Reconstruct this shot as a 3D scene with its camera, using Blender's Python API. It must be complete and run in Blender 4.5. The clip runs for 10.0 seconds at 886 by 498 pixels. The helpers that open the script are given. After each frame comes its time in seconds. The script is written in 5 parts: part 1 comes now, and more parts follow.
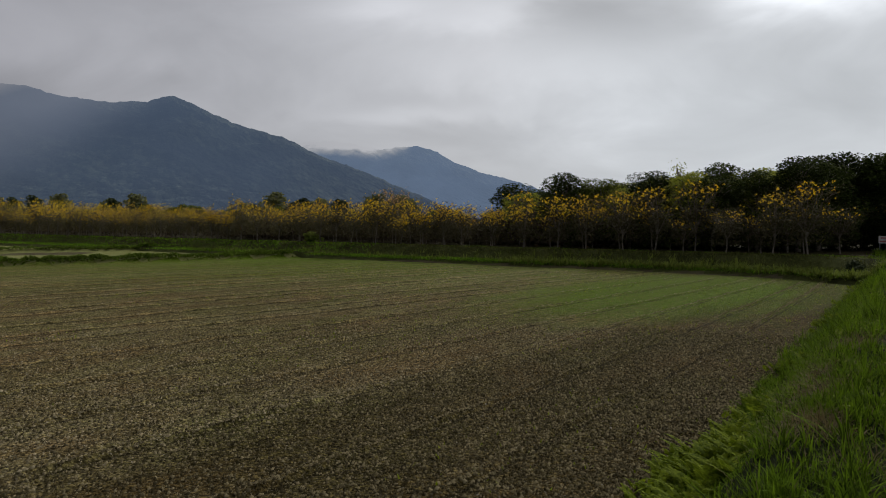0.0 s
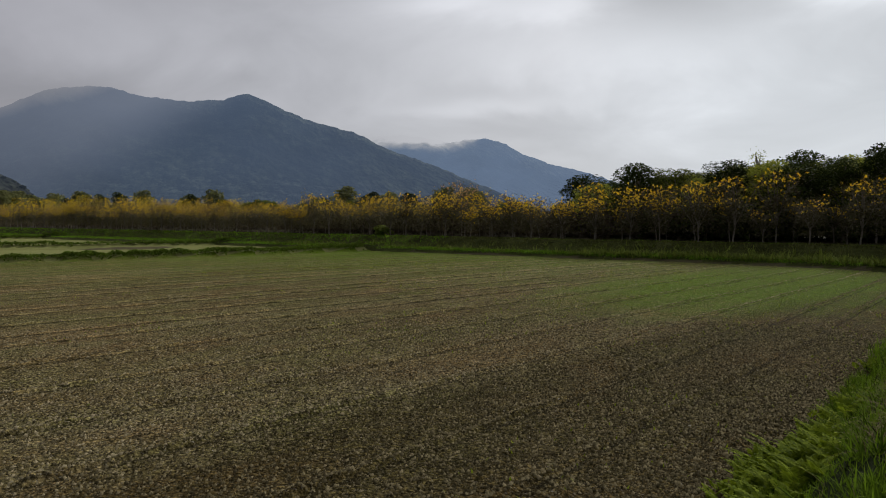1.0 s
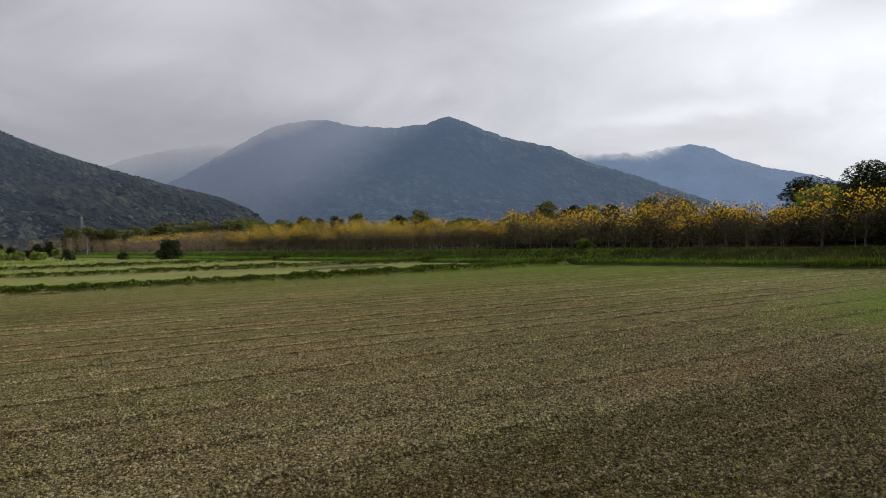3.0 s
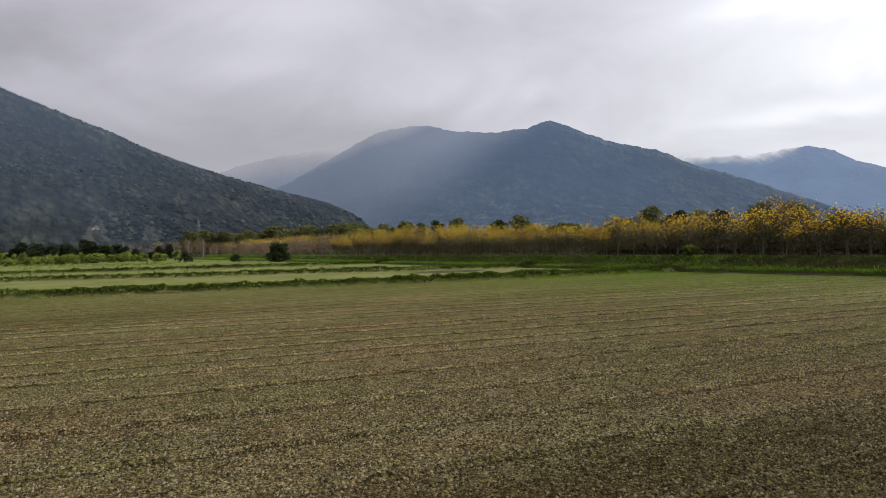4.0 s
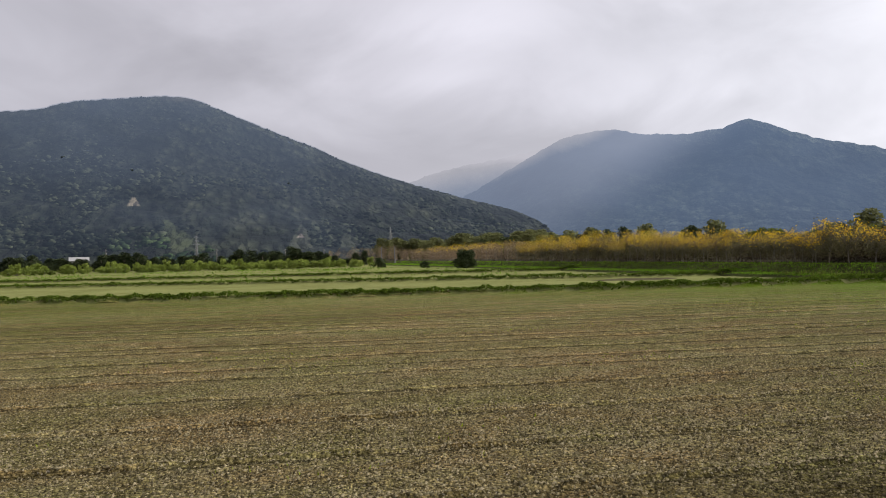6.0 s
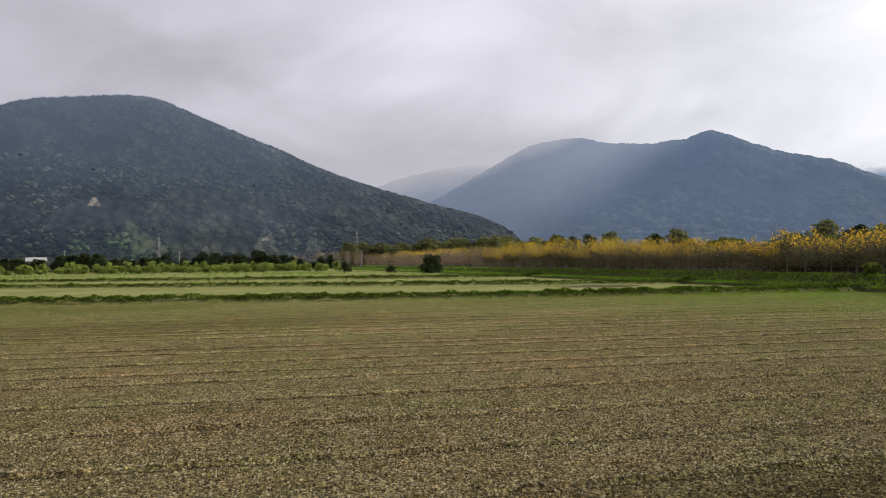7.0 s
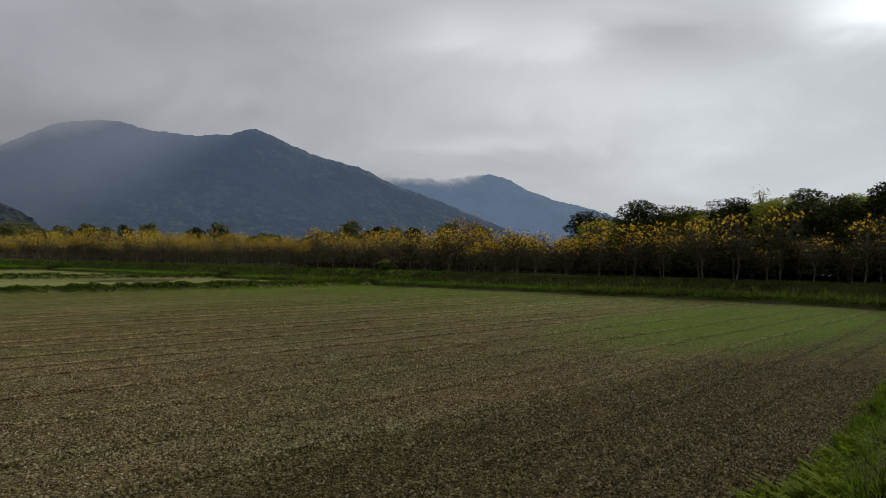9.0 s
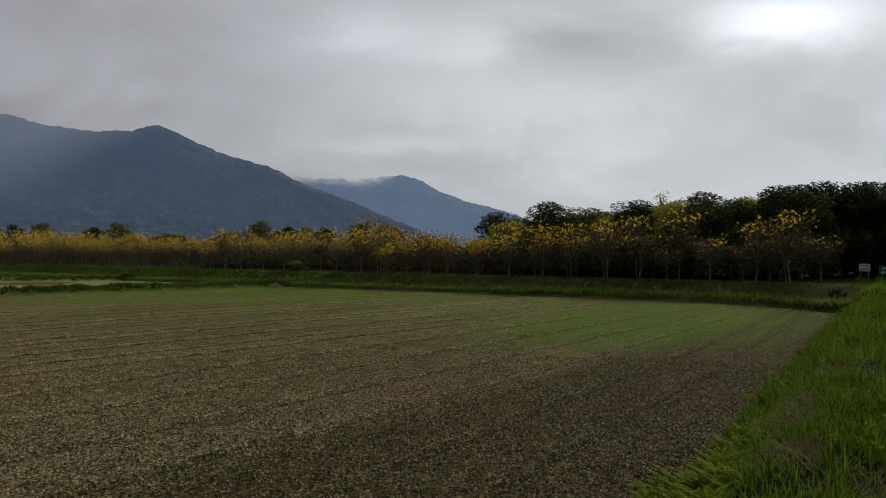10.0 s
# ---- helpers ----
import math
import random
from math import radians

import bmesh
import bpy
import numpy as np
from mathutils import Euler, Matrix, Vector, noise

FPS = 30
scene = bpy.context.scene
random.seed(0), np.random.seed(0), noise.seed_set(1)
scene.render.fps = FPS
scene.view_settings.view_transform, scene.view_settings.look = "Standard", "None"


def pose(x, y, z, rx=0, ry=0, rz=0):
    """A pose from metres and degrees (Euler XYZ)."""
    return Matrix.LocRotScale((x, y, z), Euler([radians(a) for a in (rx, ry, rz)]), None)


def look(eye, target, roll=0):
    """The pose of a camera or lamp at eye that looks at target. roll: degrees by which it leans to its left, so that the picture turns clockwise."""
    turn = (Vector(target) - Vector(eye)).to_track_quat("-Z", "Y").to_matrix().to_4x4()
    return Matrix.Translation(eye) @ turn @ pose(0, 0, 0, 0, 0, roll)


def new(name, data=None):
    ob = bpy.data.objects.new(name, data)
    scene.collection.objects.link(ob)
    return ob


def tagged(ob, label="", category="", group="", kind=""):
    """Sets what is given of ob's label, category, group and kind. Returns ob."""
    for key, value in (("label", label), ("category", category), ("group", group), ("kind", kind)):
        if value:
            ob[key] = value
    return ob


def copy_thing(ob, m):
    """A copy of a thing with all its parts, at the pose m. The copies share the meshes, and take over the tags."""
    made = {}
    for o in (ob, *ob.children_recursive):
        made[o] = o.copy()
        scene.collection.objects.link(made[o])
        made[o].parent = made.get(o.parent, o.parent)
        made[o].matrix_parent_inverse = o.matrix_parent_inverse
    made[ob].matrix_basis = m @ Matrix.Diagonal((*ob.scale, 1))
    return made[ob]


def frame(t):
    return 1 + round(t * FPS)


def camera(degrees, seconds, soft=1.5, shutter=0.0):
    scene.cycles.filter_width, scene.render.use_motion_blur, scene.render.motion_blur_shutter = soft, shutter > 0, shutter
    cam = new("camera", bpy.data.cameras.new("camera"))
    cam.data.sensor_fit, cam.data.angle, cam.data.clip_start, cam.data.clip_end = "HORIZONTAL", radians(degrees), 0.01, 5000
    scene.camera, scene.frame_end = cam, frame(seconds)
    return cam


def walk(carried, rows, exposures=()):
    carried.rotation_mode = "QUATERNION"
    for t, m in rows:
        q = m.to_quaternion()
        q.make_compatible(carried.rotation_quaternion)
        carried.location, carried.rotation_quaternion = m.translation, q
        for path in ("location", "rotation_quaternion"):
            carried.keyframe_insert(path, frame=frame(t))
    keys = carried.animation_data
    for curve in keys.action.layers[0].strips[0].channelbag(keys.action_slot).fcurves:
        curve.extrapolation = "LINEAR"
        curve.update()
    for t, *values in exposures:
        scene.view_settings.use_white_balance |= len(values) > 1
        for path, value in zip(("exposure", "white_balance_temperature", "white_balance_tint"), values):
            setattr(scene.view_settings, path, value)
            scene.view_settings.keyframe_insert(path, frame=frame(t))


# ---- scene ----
FOV = 61.98
EYE = 2.8  # eye above the soil of the field

# seconds, x, y, z from the first eye, yaw, pitch, lean
ROWS = [
    (0.0, 0.0, 0.0, 0.0, 0.0, -1.75, -0.5),
    (0.5, -0.02, 0.044, -0.01, 2.02, -2.33, -0.19),
    (1.0, -0.041, 0.065, 0.003, 5.33, -2.34, -0.04),
    (1.5, -0.071, 0.075, -0.014, 8.91, -1.85, 0.06),
    (2.0, -0.071, 0.09, -0.013, 12.83, -1.7, 0.37),
    (2.5, -0.099, 0.087, -0.009, 16.83, -1.32, 1.41),
    (4.0, -0.116, -0.033, 0.009, 28.54, -0.35, 1.5),
    (4.5, -0.08, -0.109, 0.031, 32.33, 0.05, 1.36),
    (5.0, -0.099, -0.14, 0.036, 36.42, 0.18, 1.48),
    (5.5, -0.14, -0.167, 0.034, 40.74, -0.02, 1.61),
    (6.8, -0.065, -0.2, -0.012, 43.54, 1.0, 1.3),
    (7.0, -0.06, -0.193, 0.005, 40.2, 0.89, 0.74),
    (7.5, -0.056, -0.132, 0.005, 30.06, 0.87, 0.7),
    (8.0, -0.043, -0.054, 0.006, 21.1, 0.89, 0.44),
    (8.5, -0.007, -0.003, -0.003, 11.8, 0.63, 0.08),
    (9.0, -0.01, 0.003, 0.006, 5.66, 0.38, -0.51),
    (9.5, 0.022, 0.024, -0.012, 2.44, 0.54, -0.53),
    (10.0, 0.021, 0.024, 0.005, -1.14, 0.49, -0.39),
]
EXPOSURES = [(0.0, -0.05, 6350, 8), (1.0, 0.12, 6340, 8), (2.5, 0.44, 6340, 9), (4.0, 0.68, 6320, 10), (5.5, 0.94, 6360, 10.5), (7.0, 0.93, 6380, 10.5), (7.5, 0.71, 6320, 10.5),
             (8.0, 0.37, 6240, 9), (8.5, 0.13, 6250, 8), (9.0, -0.03, 6350, 7), (10.0, -0.1, 6300, 7)]
cam = camera(FOV, 10.0, soft=1.0)
walk(cam, [(t, pose(x, y, EYE + z, 90 + pitch, lean, yaw)) for t, x, y, z, yaw, pitch, lean in ROWS], EXPOSURES)

# ---- world and light ----
SUN_AZ, SUN_EL = radians(-26), radians(30)
SUN_WAY = Vector((-math.sin(SUN_AZ) * math.cos(SUN_EL), math.cos(SUN_AZ) * math.cos(SUN_EL), math.sin(SUN_EL)))


class Nodes:
    """Short hand for building a node tree."""

    def __init__(self, tree):
        self.tree = tree
        tree.nodes.clear()

    def add(self, kind, **ins):
        node = self.tree.nodes.new(kind)
        for key, value in ins.items():
            self.put(node.inputs[int(key[1:])] if key[0] == "i" and key[1:].isdigit() else node.inputs[key.replace("_", " ")], value)
        return node

    def put(self, sock, value):
        if isinstance(value, bpy.types.NodeSocket):
            self.tree.links.new(value, sock)
        elif isinstance(value, tuple) and len(value) == 3 and sock.type == "RGBA":
            sock.default_value = (*value, 1)
        else:
            sock.default_value = value

    def math(self, op, a, b=0.0, clamp=False):
        node = self.add("ShaderNodeMath")
        node.operation, node.use_clamp = op, clamp
        self.put(node.inputs[0], a), self.put(node.inputs[1], b)
        return node.outputs[0]

    def vec(self, op, a, b=(0, 0, 0)):
        node = self.add("ShaderNodeVectorMath")
        node.operation = op
        self.put(node.inputs[0], a), self.put(node.inputs[1], b)
        return node.outputs["Value"] if op in ("DOT_PRODUCT", "LENGTH", "DISTANCE") else node.outputs[0]

    def noise(self, at, scale, detail=4.0, rough=0.55, warp=0.0):
        return self.add("ShaderNodeTexNoise", Vector=at, Scale=scale, Detail=detail, Roughness=rough, Distortion=warp).outputs[0]

    def ramp(self, fac, *stops):
        node = self.add("ShaderNodeValToRGB", Fac=fac)
        el = node.color_ramp.elements
        while len(el) < len(stops):
            el.new(0.5)
        for e, (p, c) in zip(el, stops):
            e.position, e.color = p, (*(c if isinstance(c, tuple) else (c, c, c)), 1)
        return node.outputs[0]

    def mix(self, fac, a, b, blend="MIX"):
        node = self.add("ShaderNodeMix")
        node.data_type, node.blend_type = "RGBA", blend
        self.put(node.inputs[0], fac), self.put(node.inputs[6], a), self.put(node.inputs[7], b)
        return node.outputs[2]

    def stretch(self, at, x, y, z):
        return self.add("ShaderNodeMapping", Vector=at, Scale=(x, y, z)).outputs[0]

    def range(self, v, a, b, c=0.0, d=1.0):
        return self.add("ShaderNodeMapRange", i0=v, i1=a, i2=b, i3=c, i4=d).outputs[0]


world = bpy.data.worlds.new("overcast_sky")
scene.world = world
world.use_nodes = True
w = Nodes(world.node_tree)
sky = w.add("ShaderNodeTexSky")
sky.sky_type, sky.sun_disc, sky.sun_elevation, sky.sun_rotation = "NISHITA", False, SUN_EL, -SUN_AZ


# cloud breaks and thick patches: bearing and height in degrees (bearings grow to the left), their half widths, strength
CLOUDS = ((-28.0, 16.6, 5.0, 2.0, 0.9), (-19.0, 20.5, 3.5, 1.8, 0.35), (-14.0, 14.8, 7.0, 1.3, -0.08), (3.6, 17.4, 4.0, 1.6, 0.26), (-3.0, 16.0, 4.0, 1.0, 0.14),
          (1.0, 8.4, 7.0, 0.8, 0.26), (29.0, 17.0, 9.0, 4.0, -0.17), (-3.0, 12.5, 8.0, 2.5, 0.12), (-14.0, 10.5, 9.0, 3.0, 0.16), (21.0, 10.6, 3.0, 1.2, 0.10), (43.0, 17.5, 7.0, 2.6, 0.16), (44.0, 13.2, 4.5, 1.2, 0.12), (62.0, 15.0, 9.0, 5.0, -0.12), (38.0, 8.0, 9.0, 3.2, -0.28), (-8.0, 17.5, 7.0, 2.2, 0.2))


def cloud_light(n, way):
    """Colour of the overcast sky in a direction: soft layered cloud, brighter towards the hidden sun."""
    sep = n.add("ShaderNodeSeparateXYZ", Vector=way)
    x, y, z = sep.outputs
    lift = n.math("ADD", n.math("MAXIMUM", z, 0.0), 0.34)
    flat = n.add("ShaderNodeCombineXYZ", X=n.math("DIVIDE", x, lift), Y=n.math("DIVIDE", y, lift), Z=3.1).outputs[0]
    big = n.noise(flat, 0.75, 2, 0.45, 0.3)
    fine = n.noise(flat, 2.0, 5, 0.52, 0.5)
    cloud = n.math("ADD", n.math("MULTIPLY", big, 0.5), n.math("MULTIPLY", fine, 0.5))
    body = n.range(cloud, 0.34, 0.66, 0.76, 1.27)
    az = n.math("ADD", n.math("MULTIPLY", n.math("ARCTAN2", n.math("MULTIPLY", x, -1.0), y), 57.2958), n.range(big, 0.3, 0.7, -4.0, 4.0))
    el = n.math("ADD", n.math("MULTIPLY", n.math("ARCSINE", z), 57.2958), n.range(fine, 0.3, 0.7, -1.6, 1.6))
    for a, e, wide, tall, gain in CLOUDS:
        p = n.math("POWER", n.math("DIVIDE", n.math("SUBTRACT", az, a), wide), 2.0)
        q = n.math("POWER", n.math("DIVIDE", n.math("SUBTRACT", el, e), tall), 2.0)
        lobe = n.math("POWER", 2.71828, n.math("MULTIPLY", n.math("ADD", p, q), -1.0))
        body = n.math("ADD", body, n.math("MULTIPLY", lobe, gain))
    low = n.range(el, 4.0, 11.0, 0.65, 0.0)
    body = n.math("ADD", n.math("MULTIPLY", body, n.math("SUBTRACT", 1.0, low)), n.math("MULTIPLY", low, 0.84))
    toward = n.vec("DOT_PRODUCT", way, (math.sin(-SUN_AZ), math.cos(SUN_AZ), 0.0))
    base = n.ramp(n.range(toward, -1.0, 1.0), (0.0, (0.17, 0.168, 0.182)), (0.15, (0.20, 0.196, 0.212)), (0.38, (0.31, 0.30, 0.328)), (0.62, (0.325, 0.315, 0.342)), (0.725, (0.375, 0.365, 0.395)), (0.865, (0.44, 0.435, 0.462)), (0.95, (0.565, 0.562, 0.585)), (0.98, (0.62, 0.628, 0.655)), (1.0, (0.66, 0.678, 0.71)))
    return n.mix(1.0, base, n.add("ShaderNodeCombineXYZ", X=body, Y=body, Z=body).outputs[0], "MULTIPLY")


lit = cloud_light(w, w.add("ShaderNodeTexCoord").outputs["Generated"])
clouds = w.add("ShaderNodeBackground", Color=lit, Strength=1.0)
clear = w.add("ShaderNodeBackground", Color=sky.outputs[0], Strength=0.1)
both = w.add("ShaderNodeMixShader", Fac=0.985)
w.put(both.inputs[1], clear.outputs[0]), w.put(both.inputs[2], clouds.outputs[0])
w.add("ShaderNodeOutputWorld", Surface=both.outputs[0])

sun = new("sun", bpy.data.lights.new("sun", "SUN"))
sun.data.energy, sun.data.angle, sun.data.color = 2.2, radians(11), (1.0, 0.94, 0.84)
sun.matrix_world = look(SUN_WAY * 50, (0, 0, 0))


# ---- materials ----
def material(name):
    m = bpy.data.materials.new(name)
    m.use_nodes = True
    return m, Nodes(m.node_tree)


def finish(n, color, rough, height=None, strength=0.5, distance=0.02, thin=0.0, spec=0.2):
    """A Principled surface; thin: the share of light that passes through a leaf."""
    b = n.add("ShaderNodeBsdfPrincipled", Base_Color=color, Roughness=rough, Specular_IOR_Level=spec)
    if height is not None:
        n.put(b.inputs["Normal"], n.add("ShaderNodeBump", Height=height, Strength=strength, Distance=distance).outputs[0])
    out = b.outputs[0]
    if thin:
        t = n.add("ShaderNodeBsdfTranslucent", Color=color)
        s = n.add("ShaderNodeMixShader", Fac=thin)
        n.put(s.inputs[1], out), n.put(s.inputs[2], t.outputs[0])
        out = s.outputs[0]
    n.add("ShaderNodeOutputMaterial", Surface=out)


def leaf_material(name, dark, light, thin=0.3, rough=0.55, scale=6.0, spread=0.35, gain=1.0):
    """Leaves: colour by leaf, by tree and along the crown."""
    m, n = material(name)
    island = n.add("ShaderNodeNewGeometry").outputs["Random Per Island"]
    tree = n.add("ShaderNodeObjectInfo").outputs["Random"]
    at = n.add("ShaderNodeTexCoord").outputs["Object"]
    f = n.math("ADD", n.math("MULTIPLY", island, spread), n.math("MULTIPLY", tree, 0.3))
    f = n.math("ADD", f, n.math("MULTIPLY", n.noise(at, scale, 3), 0.5), True)
    finish(n, n.mix(n.math("POWER", f, gain), dark, light), max(rough, 0.75), thin=thin, spec=0.02)
    return m


def bark_material(name, dark, light):
    m, n = material(name)
    at = n.add("ShaderNodeTexCoord").outputs["Object"]
    f = n.noise(n.stretch(at, 9, 9, 2.5), 3.0, 6, 0.65)
    finish(n, n.ramp(f, (0.3, dark), (0.7, light)), 0.9, f, 0.7, 0.02)
    return m


def plain_material(name, color, rough=0.5, metal=0.0, scale=8.0):
    m, n = material(name)
    at = n.add("ShaderNodeTexCoord").outputs["Object"]
    f = n.noise(at, scale, 5, 0.6)
    dark = tuple(c * 0.7 for c in color)
    finish(n, n.ramp(f, (0.3, dark), (0.65, color)), rough, f, 0.2, 0.01)
    m.node_tree.nodes["Principled BSDF"].inputs["Metallic"].default_value = metal
    return m


FURROWS = [4.1, 5.9, 8.4, 10.6, 13.0, 15.6, 18.2, 19.7, 21.7, 24.1, 25.4, 28.8, 30.5, 32.1, 34.3, 36.2, 38.1, 40.4, 42.2, 44.5, 46.4, 48.7, 51.0, 53.5, 56.2]


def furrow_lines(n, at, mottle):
    """1 along the furrows, which curve with the bank near it; masks their painted shade."""
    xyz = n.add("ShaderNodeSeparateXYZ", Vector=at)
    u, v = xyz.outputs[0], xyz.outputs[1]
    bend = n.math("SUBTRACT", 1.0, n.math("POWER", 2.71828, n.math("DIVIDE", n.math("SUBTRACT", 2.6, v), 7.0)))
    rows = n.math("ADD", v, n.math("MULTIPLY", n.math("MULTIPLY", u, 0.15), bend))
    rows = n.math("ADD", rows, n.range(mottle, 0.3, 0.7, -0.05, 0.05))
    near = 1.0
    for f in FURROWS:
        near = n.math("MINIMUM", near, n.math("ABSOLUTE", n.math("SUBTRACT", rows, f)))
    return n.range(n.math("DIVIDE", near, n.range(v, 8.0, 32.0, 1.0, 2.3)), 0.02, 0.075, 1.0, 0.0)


def xyz_v(n, at):
    return n.add("ShaderNodeSeparateXYZ", Vector=at).outputs[1]


def soil_dark_zones(n, at, patch, mottle):
    """Where the soil colour is darkened: the headland under the bank, and a stretch along it that stands in for lens
    vignetting.
    """
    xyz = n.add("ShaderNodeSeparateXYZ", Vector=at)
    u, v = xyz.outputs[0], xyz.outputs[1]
    # stretch dimmed in colour like the dark edge of a lens
    dark_zone = n.range(n.math("ADD", n.math("SUBTRACT", u, n.math("MULTIPLY", v, 0.6)), n.range(patch, 0.3, 0.7, -2.0, 2.0)), -1.0, 9.5)
    dark_zone = n.math("MULTIPLY", dark_zone, n.range(u, 14.0, 28.0, 0.32, 0.1))
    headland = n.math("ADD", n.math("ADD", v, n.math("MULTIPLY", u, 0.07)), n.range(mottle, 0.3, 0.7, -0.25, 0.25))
    return n.math("MAXIMUM", dark_zone, n.range(headland, 7.6, 8.8, 0.82, 0.0))


# soil of the harrowed field, with patches where the sown crop has come up
SOIL, n = material("soil")
at = n.add("ShaderNodeTexCoord").outputs["Object"]
row = n.stretch(at, 0.22, 1.0, 1.0)  # blotches drawn out along the furrows
patch = n.noise(row, 0.16, 4, 0.6, 0.6)
mottle = n.noise(at, 1.3, 5, 0.6)
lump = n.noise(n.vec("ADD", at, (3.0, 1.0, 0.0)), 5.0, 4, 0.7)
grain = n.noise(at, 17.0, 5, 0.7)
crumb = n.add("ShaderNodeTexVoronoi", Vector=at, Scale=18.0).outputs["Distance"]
base = n.ramp(n.math("ADD", n.math("MULTIPLY", patch, 0.5), n.math("MULTIPLY", mottle, 0.5)),
              (0.34, (0.165, 0.134, 0.052)), (0.5, (0.283, 0.232, 0.10)), (0.66, (0.41, 0.348, 0.18)))
hue = n.noise(n.stretch(at, 0.45, 1.0, 1.0), 0.42, 5, 0.65, 0.5)
base = n.mix(1.0, base, n.ramp(hue, (0.36, (1.15, 1.03, 1.02)), (0.5, (1.05, 1.07, 1.05)), (0.64, (0.93, 1.04, 0.86))), "MULTIPLY")
# paler rim painted just beyond each furrow
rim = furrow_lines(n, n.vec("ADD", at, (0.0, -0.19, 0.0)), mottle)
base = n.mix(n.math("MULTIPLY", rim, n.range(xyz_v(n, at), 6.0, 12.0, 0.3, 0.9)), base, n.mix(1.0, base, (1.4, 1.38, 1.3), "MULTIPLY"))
dark_zone = soil_dark_zones(n, at, patch, mottle)
base = n.mix(dark_zone, base, n.mix(1.0, base, (0.39, 0.36, 0.26), "MULTIPLY"))
# shade in the furrows painted into the soil colour
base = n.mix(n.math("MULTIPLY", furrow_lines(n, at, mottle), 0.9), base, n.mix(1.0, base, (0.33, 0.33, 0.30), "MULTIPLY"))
# shade painted in: hollows and crumb gaps darker, lump and grain tops lighter
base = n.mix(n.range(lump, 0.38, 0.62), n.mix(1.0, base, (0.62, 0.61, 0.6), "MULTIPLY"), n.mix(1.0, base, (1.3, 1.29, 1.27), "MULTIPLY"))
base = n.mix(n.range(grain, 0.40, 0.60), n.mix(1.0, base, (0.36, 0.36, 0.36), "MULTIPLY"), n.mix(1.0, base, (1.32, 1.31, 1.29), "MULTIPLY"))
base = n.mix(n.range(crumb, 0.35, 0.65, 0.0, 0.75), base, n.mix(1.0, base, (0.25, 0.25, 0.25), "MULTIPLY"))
pale = n.range(n.noise(at, 26.0, 3, 0.5), 0.62, 0.69)
base = n.mix(n.math("MULTIPLY", pale, 0.55), base, n.mix(dark_zone, (0.50, 0.45, 0.35), (0.26, 0.23, 0.18)))
# sprouts: densest towards the far corner by the embankment, in streaks along the rows
xyz = n.add("ShaderNodeSeparateXYZ", Vector=at)
grown = n.math("ADD", n.range(xyz.outputs[0], 14.0, 44.0, -0.1, 0.33), n.range(xyz.outputs[1], 14.0, 50.0, -0.05, 0.34))
corner = n.vec("DISTANCE", n.stretch(at, 0.45, 1.0, 0.0), (14.6, 9.0, 0.0))
grown = n.math("ADD", grown, n.range(corner, 0.5, 7.0, 0.9, 0.0))
sprout = n.noise(n.stretch(at, 0.35, 1.0, 1.0), 0.7, 6, 0.7)
green = n.math("MULTIPLY", n.range(n.math("ADD", grown, n.math("MULTIPLY", sprout, 0.9)), 0.45, 1.05), n.range(n.noise(at, 7.0, 6, 0.75), 0.30, 0.54))
green = n.math("MULTIPLY", green, n.math("SUBTRACT", 1.0, n.math("MULTIPLY", furrow_lines(n, at, mottle), 0.7)))
base = n.mix(green, base, n.mix(n.noise(at, 3.0, 3), (0.05, 0.098, 0.003), (0.14, 0.225, 0.009)))
relief = n.math("SUBTRACT", n.math("ADD", grain, n.math("MULTIPLY", lump, 0.5)), n.math("MULTIPLY", crumb, 0.6))
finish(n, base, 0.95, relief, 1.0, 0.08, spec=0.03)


def turf_material(name, stops, scale, rough=0.9):
    m, n = material(name)
    at = n.add("ShaderNodeTexCoord").outputs["Object"]
    f = n.math("ADD", n.math("MULTIPLY", n.noise(at, scale, 5, 0.6, 0.3), 0.55), n.math("MULTIPLY", n.noise(at, scale * 11, 6, 0.7), 0.45))
    finish(n, n.ramp(f, *stops), rough, n.noise(at, scale * 30, 5, 0.7), 0.9, 0.08, spec=0.02)
    return m


VERGE_TURF = turf_material("verge_turf", ((0.34, (0.01, 0.012, 0.004)), (0.5, (0.018, 0.026, 0.006)), (0.66, (0.04, 0.034, 0.012))), 0.9)
TURF = turf_material("turf", ((0.34, (0.026, 0.03, 0.01)), (0.5, (0.054, 0.062, 0.018)), (0.66, (0.098, 0.115, 0.032))), 0.5)
PLOT = turf_material("green_plot", ((0.34, (0.115, 0.125, 0.037)), (0.5, (0.19, 0.20, 0.067)), (0.68, (0.26, 0.26, 0.105))), 0.12)
LITTER = turf_material("leaf_litter", ((0.34, (0.02, 0.018, 0.01)), (0.5, (0.045, 0.036, 0.02)), (0.66, (0.06, 0.075, 0.022))), 0.4)
MUD = turf_material("dark_mud", ((0.34, (0.05, 0.042, 0.024)), (0.5, (0.09, 0.078, 0.045)), (0.66, (0.12, 0.115, 0.05))), 0.5)

BUND_GRASS = leaf_material("bund_grass_blade", (0.014, 0.03, 0.005), (0.165, 0.24, 0.03), 0.3, 0.6, 0.5, 0.5)
GRASS = leaf_material("grass_blade", (0.018, 0.05, 0.004), (0.22, 0.39, 0.03), 0.5, 0.6, 0.9, 0.6, 1.5)
VERGE_GRASS = leaf_material("verge_grass_blade", (0.004, 0.010, 0.002), (0.155, 0.25, 0.014), 0.35, 0.6, 1.8, 0.75, 2.3)
DRY_GRASS = leaf_material("dry_grass", (0.025, 0.02, 0.009), (0.23, 0.19, 0.08), 0.2, 0.7, 2.0, 0.6)
